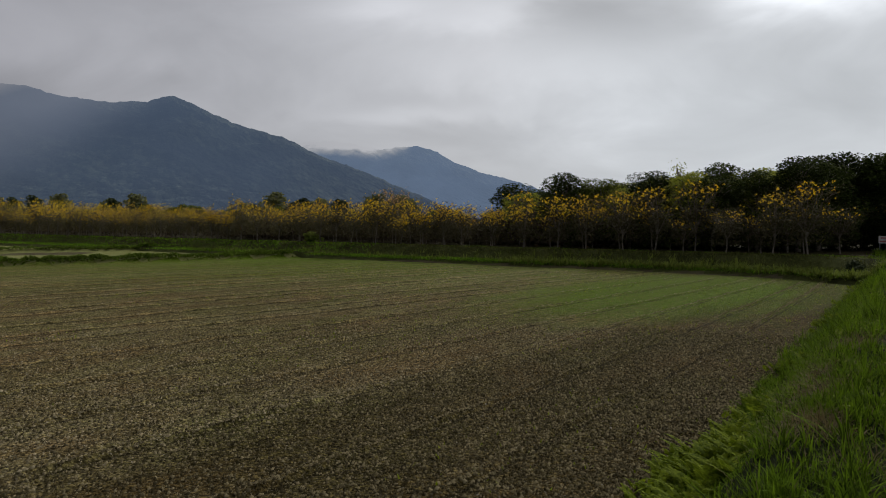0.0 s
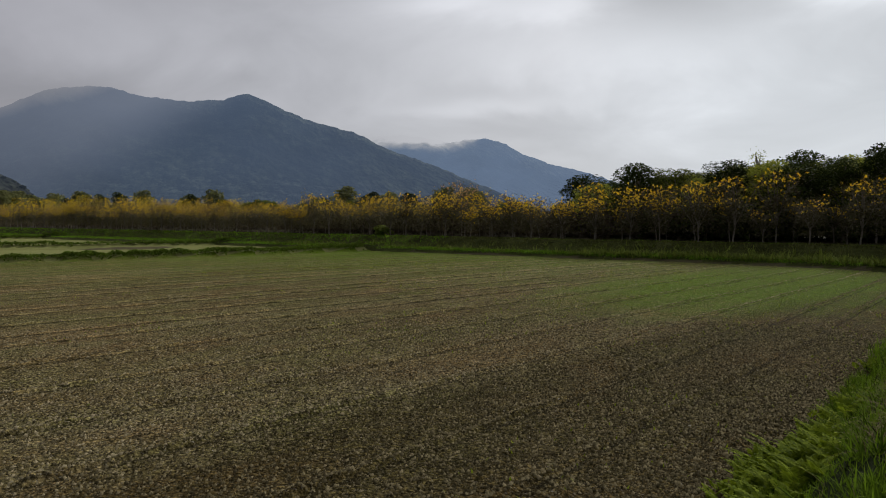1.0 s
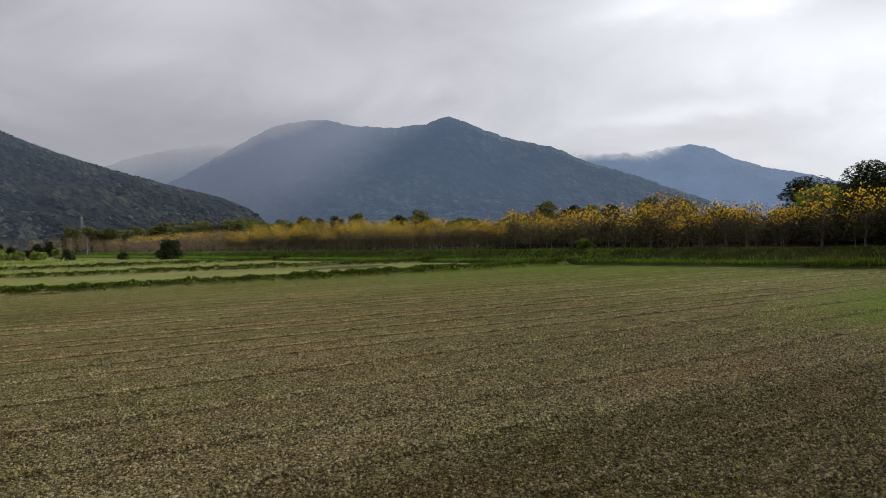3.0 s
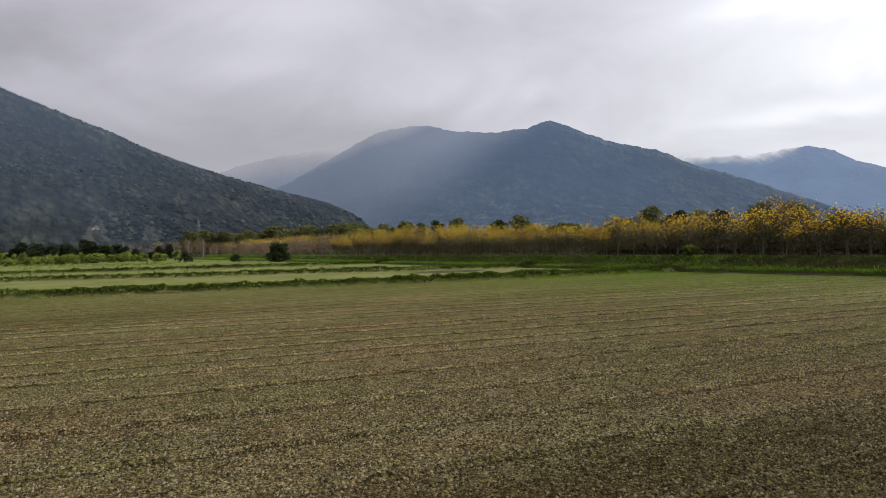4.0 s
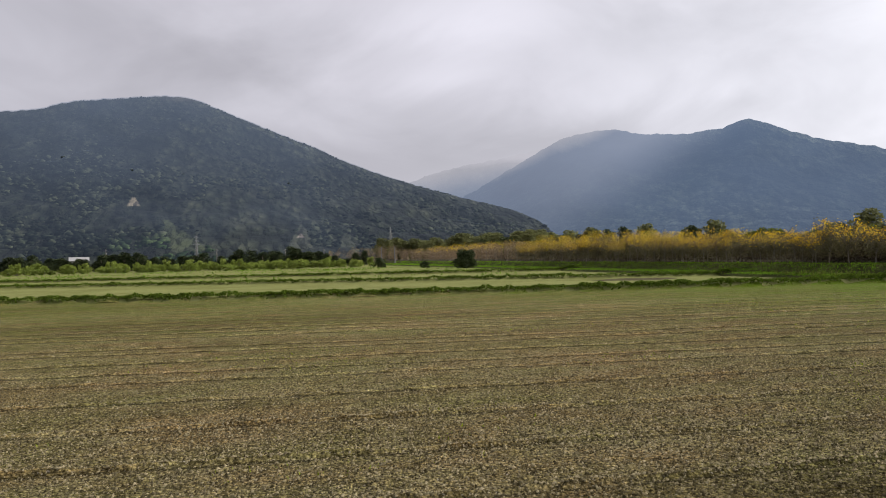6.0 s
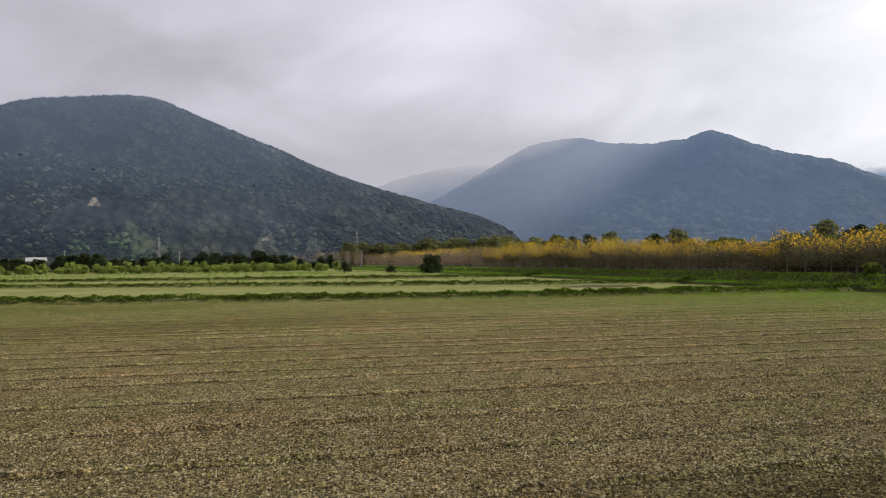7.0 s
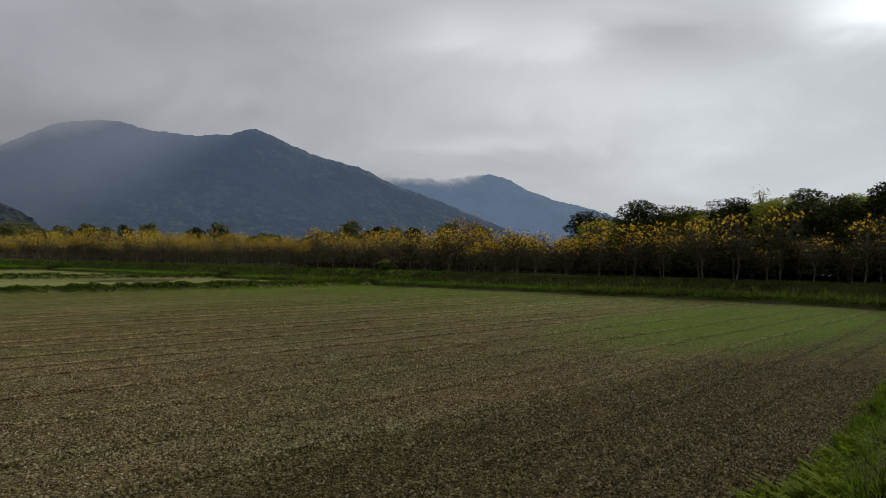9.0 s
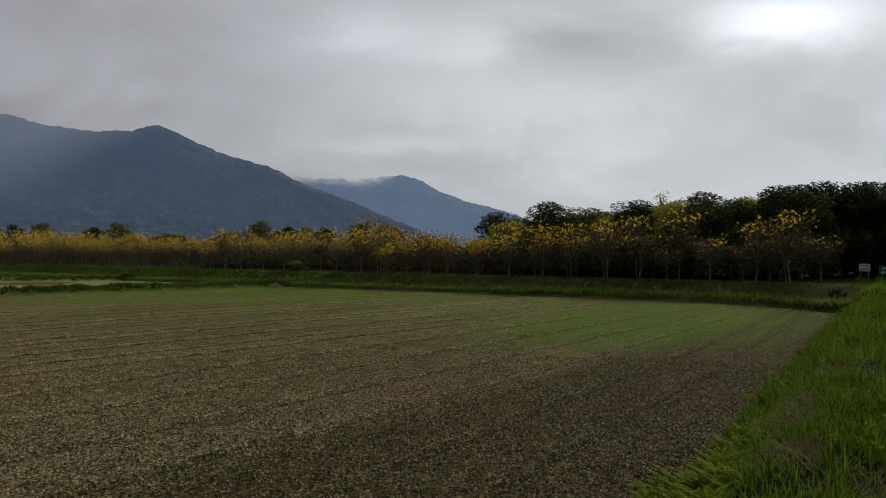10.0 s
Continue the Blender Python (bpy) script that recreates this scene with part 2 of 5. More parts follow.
FERN = leaf_material("fern_leaf", (0.024, 0.05, 0.004), (0.37, 0.46, 0.03), 0.35, 0.5, 2.0, 0.5, 1.5)
SLOPE_WEED = leaf_material("slope_weed", (0.022, 0.028, 0.008), (0.15, 0.165, 0.045), 0.4, 0.6, 0.7, 0.6, 1.7)
HERB = leaf_material("broad_herb_leaf", (0.04, 0.062, 0.012), (0.27, 0.325, 0.058), 0.3, 0.45, 0.8, 0.6)
STONE = leaf_material("pebble", (0.14, 0.125, 0.10), (0.40, 0.365, 0.30), 0.0, 0.85, 1.0, 0.8)


def clod_material(name, dark, light, power, dark_part):
    """Crumbs of soil, each of its own tone, darkened with the soil of the headland and the dimmed stretch."""
    m, n = material(name)
    at = n.add("ShaderNodeTexCoord").outputs["Object"]
    f = n.math("ADD", n.math("MULTIPLY", n.add("ShaderNodeNewGeometry").outputs["Random Per Island"], 0.8), n.math("MULTIPLY", n.noise(at, 6.0, 3), 0.4), True)
    clod = n.mix(n.math("POWER", f, power), dark, light)
    dark_zone = soil_dark_zones(n, at, n.noise(n.stretch(at, 0.22, 1.0, 1.0), 0.16, 4, 0.6, 0.6), n.noise(at, 1.3, 5, 0.6))
    finish(n, n.mix(n.math("MULTIPLY", dark_zone, dark_part), clod, n.mix(1.0, clod, (0.45, 0.435, 0.34), "MULTIPLY")), 0.95, spec=0.02)
    return m


CLOD = clod_material("soil_clod", (0.036, 0.03, 0.013), (0.46, 0.39, 0.23), 2.4, 0.7)
DRY_CLOD = clod_material("dry_soil_clod", (0.08, 0.067, 0.035), (0.48, 0.41, 0.25), 1.6, 0.7)
BARK = bark_material("grey_bark", (0.10, 0.085, 0.07), (0.32, 0.28, 0.23))
TWIG = leaf_material("dry_twig", (0.03, 0.025, 0.018), (0.125, 0.102, 0.074), 0.0, 0.9, 1.5, 0.6)
POD = leaf_material("dry_leaf", (0.036, 0.035, 0.019), (0.20, 0.18, 0.095), 0.25, 0.7, 0.8, 0.7)
# dry_leaf darkened to carry the shade beside the evergreen wood
SHADED_POD = leaf_material("shaded_dry_leaf", (0.022, 0.021, 0.012), (0.125, 0.113, 0.06), 0.15, 0.7, 0.8, 0.7)
FLOWER = leaf_material("yellow_flower", (0.92, 0.50, 0.01), (1.0, 0.75, 0.04), 0.5, 0.6, 1.5, 0.7)
PALE_FLOWER = leaf_material("faded_flower", (0.55, 0.30, 0.12), (0.75, 0.50, 0.25), 0.4, 0.6, 1.5, 0.7)
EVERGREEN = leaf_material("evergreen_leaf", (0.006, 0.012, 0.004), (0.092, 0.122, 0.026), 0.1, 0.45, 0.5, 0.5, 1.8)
BELT_LEAF = leaf_material("dark_belt_leaf", (0.012, 0.02, 0.011), (0.10, 0.125, 0.055), 0.1, 0.6, 0.4, 0.5, 1.4)
WOOD_LEAF = leaf_material("brownish_wood_leaf", (0.07, 0.078, 0.034), (0.28, 0.29, 0.12), 0.3, 0.6, 0.2, 0.5, 1.2)
TAN_LEAF = leaf_material("tan_dry_leaf", (0.09, 0.07, 0.042), (0.34, 0.25, 0.15), 0.2, 0.7, 0.5, 0.6)
LIME_LEAF = leaf_material("fresh_leaf", (0.07, 0.10, 0.01), (0.46, 0.49, 0.07), 0.3, 0.45, 0.5, 0.5)
MID_LEAF = leaf_material("mid_green_leaf", (0.02, 0.036, 0.007), (0.225, 0.255, 0.042), 0.25, 0.45, 0.6, 0.5, 1.3)
HEDGE_LEAF = leaf_material("shrub_leaf", (0.04, 0.065, 0.016), (0.40, 0.48, 0.11), 0.3, 0.5, 0.35, 0.5)
STEEL = plain_material("galvanised_steel", (0.30, 0.31, 0.32), 0.5, 0.6)
CONCRETE = plain_material("concrete", (0.25, 0.245, 0.235), 0.85)
WHITE = plain_material("white_paint", (0.78, 0.76, 0.74), 0.5)
RED = plain_material("red_paint", (0.50, 0.09, 0.08), 0.5)
GREEN_PAINT = plain_material("green_paint", (0.02, 0.20, 0.12), 0.45)
ROOF = plain_material("pale_sheet_roof", (0.42, 0.41, 0.4), 0.5)
PLASTER = plain_material("grey_plaster", (0.3, 0.29, 0.27), 0.8)
GLASS = plain_material("dark_pane", (0.03, 0.035, 0.04), 0.1)


def bearing(n):
    """Place, bearing and height in degrees as seen from the roadside."""
    at = n.add("ShaderNodeTexCoord").outputs["Object"]
    x, y, z = n.add("ShaderNodeSeparateXYZ", Vector=n.vec("SUBTRACT", at, (0.0, 0.0, EYE))).outputs
    az = n.math("MULTIPLY", n.math("ARCTAN2", n.math("MULTIPLY", x, -1.0), y), 57.2958)
    run = n.math("SQRT", n.math("ADD", n.math("MULTIPLY", x, x), n.math("MULTIPLY", y, y)))
    return at, az, n.math("MULTIPLY", n.math("ARCTAN2", z, run), 57.2958)


CANOPY, n = material("forest_canopy")
at, az, el = bearing(n)
f = n.math("ADD", n.math("MULTIPLY", n.add("ShaderNodeNewGeometry").outputs["Random Per Island"], 0.4), n.math("MULTIPLY", n.noise(at, 0.009, 5, 0.66, 0.6), 1.25))
canopy = n.ramp(f, (0.6, (0.007, 0.010, 0.009)), (0.84, (0.024, 0.031, 0.022)), (1.0, (0.078, 0.088, 0.058)))
young = n.math("MULTIPLY", n.range(n.math("ABSOLUTE", n.math("SUBTRACT", az, 62.5)), 3.0, 5.5, 1.0, 0.0), n.range(el, 1.3, 2.3, 1.0, 0.0))
finish(n, n.mix(young, canopy, n.mix(1.0, canopy, (1.9, 2.4, 1.45), "MULTIPLY")), 0.95, spec=0.02)


def slope_frame(n, az):
    """Coordinates across the slope, down the slope (drawn out) and up, for a slope that faces the plain."""
    at = n.add("ShaderNodeTexCoord").outputs["Object"]
    a = radians(az)
    across = n.vec("DOT_PRODUCT", at, (math.cos(a), math.sin(a), 0.0))
    down = n.math("MULTIPLY", n.vec("DOT_PRODUCT", at, (-math.sin(a), math.cos(a), 0.0)), 0.3)
    return at, n.add("ShaderNodeCombineXYZ", X=across, Y=down, Z=n.add("ShaderNodeSeparateXYZ", Vector=at).outputs[2]).outputs[0]


def slope_material(name, forest, scale, az, bare=(), relief=1.0, terraces=None):
    """Wooded mountain side; bare: ragged clearings that widen downhill (bearing, top, foot, half width, slant, colour); terraces: a stretch of small fields."""
    m, n = material(name)
    at, slope = slope_frame(n, az)
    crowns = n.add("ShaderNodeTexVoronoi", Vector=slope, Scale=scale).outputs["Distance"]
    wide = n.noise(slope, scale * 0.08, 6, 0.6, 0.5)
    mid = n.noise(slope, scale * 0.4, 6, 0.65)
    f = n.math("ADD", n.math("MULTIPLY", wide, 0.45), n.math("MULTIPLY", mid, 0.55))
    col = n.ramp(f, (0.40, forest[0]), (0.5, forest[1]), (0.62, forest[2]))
    # shade between the crowns painted into the forest colour
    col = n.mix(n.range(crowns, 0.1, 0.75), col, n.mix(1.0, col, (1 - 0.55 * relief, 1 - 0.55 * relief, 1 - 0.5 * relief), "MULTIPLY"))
    _, az, el = bearing(n)
    for a, top, foot, wide, slant, c in bare:
        f = n.math("DIVIDE", n.math("SUBTRACT", top, el), top - foot)
        off = n.math("ABSOLUTE", n.math("SUBTRACT", n.math("SUBTRACT", az, a), n.math("MULTIPLY", f, slant)))
        off = n.math("ADD", off, n.math("MULTIPLY", n.math("SUBTRACT", n.noise(at, 0.2, 4), 0.5), wide * 0.5))
        inside = n.range(n.math("SUBTRACT", n.math("MULTIPLY", n.math("POWER", n.math("MAXIMUM", f, 0.0), 0.7), wide), off), -0.04, 0.08)
        col = n.mix(n.math("MULTIPLY", n.math("MULTIPLY", inside, n.range(f, 0.0, 0.06)), n.range(f, 1.0, 1.15, 0.9, 0.0)), col, n.mix(n.noise(at, 0.12, 4), n.mix(1.0, c, (0.6, 0.65, 0.6), "MULTIPLY"), c))
    if terraces:
        a, e, wide, tall, c = terraces
        where = n.math("ADD", n.math("ABSOLUTE", n.math("DIVIDE", n.math("SUBTRACT", az, a), wide)), n.math("ABSOLUTE", n.math("DIVIDE", n.math("SUBTRACT", el, e), tall)))
        spot = n.noise(n.add("ShaderNodeCombineXYZ", X=az, Y=n.math("MULTIPLY", el, 2.4), Z=0.0).outputs[0], 1.0, 7, 0.72)
        col = n.mix(n.math("MULTIPLY", n.range(spot, 0.50, 0.66), n.range(where, 0.2, 1.2, 0.75, 0.0)), col, c)
    finish(n, col, 0.95, n.math("SUBTRACT", n.math("MULTIPLY", mid, 2.0), crowns), relief, 1.2 / scale, spec=0.1)
    return m


def haze_glow_material(name, haze, cover, heights, soft_, ragged, sweep=None, wisps=(), torn=2.4):
    """Haze, mist and cloud before a slope, put in as glow over a clear shell. cover: how thick the haze is at the foot
    and at 12 degrees; heights: the cloud's lower edge by bearing;
    sweep: a lighter veil past a slanting line (bearing, slant, width, thickness); wisps: small clouds (bearing, height,
    half widths)."""
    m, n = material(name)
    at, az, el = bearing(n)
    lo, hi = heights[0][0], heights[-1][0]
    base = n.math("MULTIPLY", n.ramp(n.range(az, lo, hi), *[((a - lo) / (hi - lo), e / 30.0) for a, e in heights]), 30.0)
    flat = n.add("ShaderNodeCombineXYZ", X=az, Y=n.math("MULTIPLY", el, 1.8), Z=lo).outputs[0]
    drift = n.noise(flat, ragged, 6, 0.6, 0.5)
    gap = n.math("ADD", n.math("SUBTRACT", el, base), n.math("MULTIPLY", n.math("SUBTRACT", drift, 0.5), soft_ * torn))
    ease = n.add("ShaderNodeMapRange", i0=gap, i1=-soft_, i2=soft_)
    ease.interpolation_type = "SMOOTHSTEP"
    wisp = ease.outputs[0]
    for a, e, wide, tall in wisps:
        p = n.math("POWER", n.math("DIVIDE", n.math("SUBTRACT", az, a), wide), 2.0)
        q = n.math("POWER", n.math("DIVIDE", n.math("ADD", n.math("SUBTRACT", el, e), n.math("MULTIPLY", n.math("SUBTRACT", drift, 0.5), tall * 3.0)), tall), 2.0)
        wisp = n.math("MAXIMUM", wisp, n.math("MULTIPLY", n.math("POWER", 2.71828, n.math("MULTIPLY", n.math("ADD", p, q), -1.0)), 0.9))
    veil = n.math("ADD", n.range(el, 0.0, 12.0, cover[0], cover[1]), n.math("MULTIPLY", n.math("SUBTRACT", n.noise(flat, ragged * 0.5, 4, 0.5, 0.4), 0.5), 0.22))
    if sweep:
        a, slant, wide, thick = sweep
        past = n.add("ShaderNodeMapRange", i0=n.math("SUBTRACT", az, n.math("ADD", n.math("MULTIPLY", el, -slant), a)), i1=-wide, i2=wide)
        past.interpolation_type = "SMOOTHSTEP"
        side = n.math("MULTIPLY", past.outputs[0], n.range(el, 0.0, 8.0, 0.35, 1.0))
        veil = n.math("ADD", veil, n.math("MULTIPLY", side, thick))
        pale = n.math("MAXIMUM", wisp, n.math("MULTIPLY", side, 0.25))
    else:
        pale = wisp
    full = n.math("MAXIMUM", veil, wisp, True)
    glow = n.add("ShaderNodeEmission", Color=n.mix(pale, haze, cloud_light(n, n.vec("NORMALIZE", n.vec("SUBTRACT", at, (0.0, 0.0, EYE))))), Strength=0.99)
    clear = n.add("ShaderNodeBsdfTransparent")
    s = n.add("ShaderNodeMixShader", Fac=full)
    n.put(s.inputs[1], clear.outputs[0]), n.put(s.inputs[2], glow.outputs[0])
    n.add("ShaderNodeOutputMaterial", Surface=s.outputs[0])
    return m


# ---- building ----
# The place is laid out along the roadside: u runs along the verge, v from the verge into the field.
PLACE = pose(0, 0, 0, 0, 0, 57.7)
rng = np.random.default_rng(7)


def lattice(x, y, seed):
    """Smooth value noise in 0..1 over arrays."""
    xi, yi = np.floor(x).astype(np.int64), np.floor(y).astype(np.int64)
    fx, fy = x - xi, y - yi
    fx, fy = fx * fx * (3 - 2 * fx), fy * fy * (3 - 2 * fy)

    def value(i, j):
        h = (i * 374761393 + j * 668265263 + seed * 974711) & 0x7FFFFFFF
        h = ((h ^ (h >> 13)) * 1274126177) & 0x7FFFFFFF
        return ((h ^ (h >> 16)) & 0xFFFF) / 65535.0

    a, b = value(xi, yi), value(xi + 1, yi)
    c, d = value(xi, yi + 1), value(xi + 1, yi + 1)
    return (a * (1 - fx) + b * fx) * (1 - fy) + (c * (1 - fx) + d * fx) * fy


def fractal(x, y, seed, octaves=5, rough=0.5):
    total, size, norm = 0.0, 1.0, 0.0
    for k in range(octaves):
        total = total + size * lattice(x * 2**k, y * 2**k, seed + k)
        norm, size = norm + size, size * rough
    return total / norm


def smooth(x, a, b):
    t = np.clip((x - a) / (b - a), 0, 1)
    return t * t * (3 - 2 * t)


def mesh_of(name, verts, faces, material_, shade=False):
    """A mesh from arrays: verts (n, 3); faces: arrays of one width each."""
    faces = [np.asarray(f, dtype=np.int32) for f in (faces if isinstance(faces, list) else [faces]) if len(f)]
    me = bpy.data.meshes.new(name)
    me.vertices.add(len(verts))
    me.vertices.foreach_set("co", np.asarray(verts, dtype=np.float32).ravel())
    sizes = np.concatenate([np.full(len(f), f.shape[1], dtype=np.int32) for f in faces])
    me.loops.add(int(sizes.sum()))
    me.loops.foreach_set("vertex_index", np.concatenate([f.ravel() for f in faces]))
    me.polygons.add(len(sizes))
    me.polygons.foreach_set("loop_start", np.concatenate([[0], np.cumsum(sizes)[:-1]]).astype(np.int32))
    me.update(calc_edges=True)
    me.validate()
    if shade:
        me.shade_smooth()
    me.materials.append(material_)
    return me


def part(name, me, parent, label=""):
    ob = new(name, me)
    ob.parent = parent
    return tagged(ob, label) if label else ob


def thing(name, label, category, group="", kind="", at=None):
    ob = new(name)
    ob.matrix_world = at if at is not None else PLACE
    return tagged(ob, label, category, group, kind)


def join(pieces):
    """Several (verts, faces) into one."""
    verts, faces, base = [], {}, 0
    for v, f in pieces:
        verts.append(v)
        for g in f if isinstance(f, list) else [f]:
            g = np.asarray(g)
            faces.setdefault(g.shape[1], []).append(g + base)
        base += len(v)
    return np.concatenate(verts), [np.concatenate(f) for f in faces.values()]


# ---- ground ----
def bund_v(u):
    return 55.5 - 0.3 * u + 0.0018 * np.clip(u, -60, 60) ** 2


def bund_two(u):
    return 91.0 - 0.5 * u


def bund_three(u):
    return 126.0 - 0.4 * u


def crest_u(v):
    return 51.5 + 0.03 * v


def edge_u(v):
    return 47.2 - 5.0 * np.exp(-np.clip(v - 2.6, 0, 99) / 4.0) + 0.5 * (lattice(v * 0.25, v * 0, 5) - 0.5)


def ground_z(u, v):
    bank = 1.2 * smooth(-v, -2.1 - 0.25 * (lattice(u * 0.6, v * 0, 3) - 0.5), -0.55)
    field = (v > 1.9) & (u < edge_u(v)) & (v < bund_v(u))
    rows = v + 0.15 * u * (1 - np.exp(-np.clip(v - 2.6, 0, 99) / 7.0)) + 0.07 * (fractal(u * 0.35, v * 0.1, 61, 3) - 0.5)
    soil = 0.06 * (fractal(u * 0.9, v * 0.9, 11, 3) - 0.5) + (0.11 - 0.002 * np.clip(v, 0, 25)) * (fractal(u * 4.0, v * 5.0, 21, 3, 0.75) - 0.5) * (1 - 0.75 * smooth(v, 26, 40))
    for k, f in enumerate(FURROWS):
        depth = (0.085 - 0.028 * smooth(v, 10, 18)) * (1 - smooth(v, 28, 40)) * (0.8 + 0.5 * lattice(u * 0.45, u * 0, 80 + k))
        d = rows - f
        wide = 0.07 + 0.003 * np.clip(v - 10, 0, 20)
        soil = soil - depth * np.exp(-((d / wide) ** 2)) + 0.6 * depth * np.exp(-(((d - 2.3 * wide) / (1.2 * wide)) ** 2))
    z = np.where(field, soil, 0.0)
    uc = crest_u(v)
    ue = edge_u(v)
    rise = 0.3 * smooth(u, ue, ue + 0.8) + 0.85 * smooth(u, uc - 3.0, uc - 0.4)
    z = z + rise * smooth(v, -3.5, 2.6) * (v < 900)
    for curve, high in ((bund_v(u), 0.34), (bund_two(u), 0.3), (bund_three(u), 0.3)):
        z = z + np.where(u < uc - 2.5, high * np.exp(-((v - curve) / 0.55) ** 4), 0)
    rough = 0.10 * (fractal(u * 0.8, v * 0.8, 31, 4) - 0.5)
    z = z + np.where(field, 0, rough)
    hummock = 0.14 * (fractal(u * 1.1, v * 1.3, 33, 3) - 0.5) * smooth(u, 2.0, 4.5)
    z = np.maximum(z, bank + np.where(v < 1.9, rough + hummock, 0))
    return z


def spaced(lo, a, b, hi, step, cap, reach, grow_=1.03):
    """Coordinates with an even fine stretch a..b, coarser outside, ever wider past reach."""
    out = list(np.arange(a, b, step))
    for sign in (1, -1):
        x, d, line = (b if sign > 0 else a), step, []
        end = hi if sign > 0 else lo
        while sign * (end - x) > 0:
            line.append(x)
            d = d * grow_ if d < cap or abs(x) > reach else d
            x += sign * d
        line.append(end)
        out = out + line if sign > 0 else line[:0:-1] + out
    return np.unique(np.array(out))


def sheet(us, vs):
    uu, vv = np.meshgrid(us, vs, indexing="ij")
    verts = np.stack([uu, vv, ground_z(uu, vv)], -1).reshape(-1, 3)
    index = np.arange(len(us) * len(vs)).reshape(len(us), len(vs))
    quads = np.stack([index[:-1, :-1], index[1:, :-1], index[1:, 1:], index[:-1, 1:]], -1).reshape(-1, 4)
    mid = (verts[quads[:, 0]] + verts[quads[:, 2]]) / 2
    return verts, quads, mid[:, 0], mid[:, 1]


LO_U, HI_U, LO_V, HI_V = -42.0, 49.0, 1.0, 62.0
near_sheet = sheet(spaced(LO_U, 2.0, 22.0, HI_U, 0.08, 0.3, 999.0), spaced(LO_V, 1.8, 13.0, HI_V, 0.06, 0.15, 34.0))
cuts_u = np.unique(np.concatenate([spaced(-4200.0, -60.0, 80.0, 4200.0, 0.9, 0.9, 90.0, 1.08), [LO_U, HI_U]]))
cuts_v = np.unique(np.concatenate([spaced(-1500.0, -10.0, 135.0, 4200.0, 0.6, 0.6, 140.0, 1.08), [LO_V, HI_V]]))
far_sheet = sheet(cuts_u, cuts_v)
tuck = far_sheet[0]  # the wide sheet dips under the rim of the fine one
tuck[(tuck[:, 0] > LO_U + 0.01) & (tuck[:, 0] < HI_U - 0.01) & (tuck[:, 1] > LO_V + 0.01) & (tuck[:, 1] < HI_V - 0.01), 2] -= 0.2


def regions(part_, outside):
    """Which faces are field, verge, embankment, plantation floor, mud and plot."""
    _, _, cu, cv = part_
    inside = (cu > LO_U + 1.5) & (cu < HI_U - 1.5) & (cv > LO_V + 1.5) & (cv < HI_V - 1.5)
    here = ~inside if outside else np.ones(len(cu), bool)
    field = here & (cv > 2.05) & (cu < edge_u(cv)) & (cv < bund_v(cu) - 0.5) & (cu > -70)
    verge = here & ~field & (cv <= 2.05) & (cv > -12) & (cu < 300) & (cu > -70)
    dike = here & ~field & ~verge & (cu >= edge_u(cv) - 0.01) & (cu < crest_u(cv) + 1.2) & (cv < 400) & (cv > -12)
    wood = here & ~field & ~verge & ~dike & (cu >= crest_u(cv)) & (cv < 500)
    dark_part = (((cu - 37.5) / 4.5) ** 2 + ((cv - 66.5) / 3.0) ** 2 + 1.2 * (lattice(cu * 0.3, cv * 0.5, 9) - 0.5)) < 1
    ditch = (cu >= edge_u(cv) - 0.01) & (cu < edge_u(cv) + 0.6 * (lattice(cv * 0.35, cv * 0, 13) - 0.15)) & (cv > 6) & (cv < 40)
    dike &= ~ditch
    dark_part = dark_part | ditch
    mud = here & dark_part & ~dike & ~field & ~verge & ~wood
    return field, verge, dike, wood, mud, here & ~(field | verge | dike | wood | mud)


near_masks, far_masks = regions(near_sheet, False), regions(far_sheet, True)


def ground_piece(name, which, mat_, label, category):
    pieces = []
    for part_, masks in ((near_sheet, near_masks), (far_sheet, far_masks)):
        faces = part_[1][masks[which]]
        if len(faces):
            used, back = np.unique(faces, return_inverse=True)
            pieces.append((part_[0][used], back.reshape(-1, 4)))
    ob = new(name, mesh_of(name, *join(pieces), mat_, True))
    ob.matrix_world = PLACE
    return tagged(ob, label, category, kind="structure")


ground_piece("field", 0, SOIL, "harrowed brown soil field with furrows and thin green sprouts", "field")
ground_piece("verge", 1, VERGE_TURF, "grassy roadside bank sloping down to the bare field", "grass bank")
ground_piece("embankment", 2, TURF, "low grass-covered embankment along the edge of the plantation", "embankment")
ground_piece("plantation_floor", 3, LITTER, "shaded leaf litter under the flowering trees", "ground")
ground_piece("mud", 4, MUD, "bare dark mud in the green plot and along the field edge", "ground")
ground_piece("ground", 5, PLOT, "flat pale green farm plots reaching to the mountains", "ground")


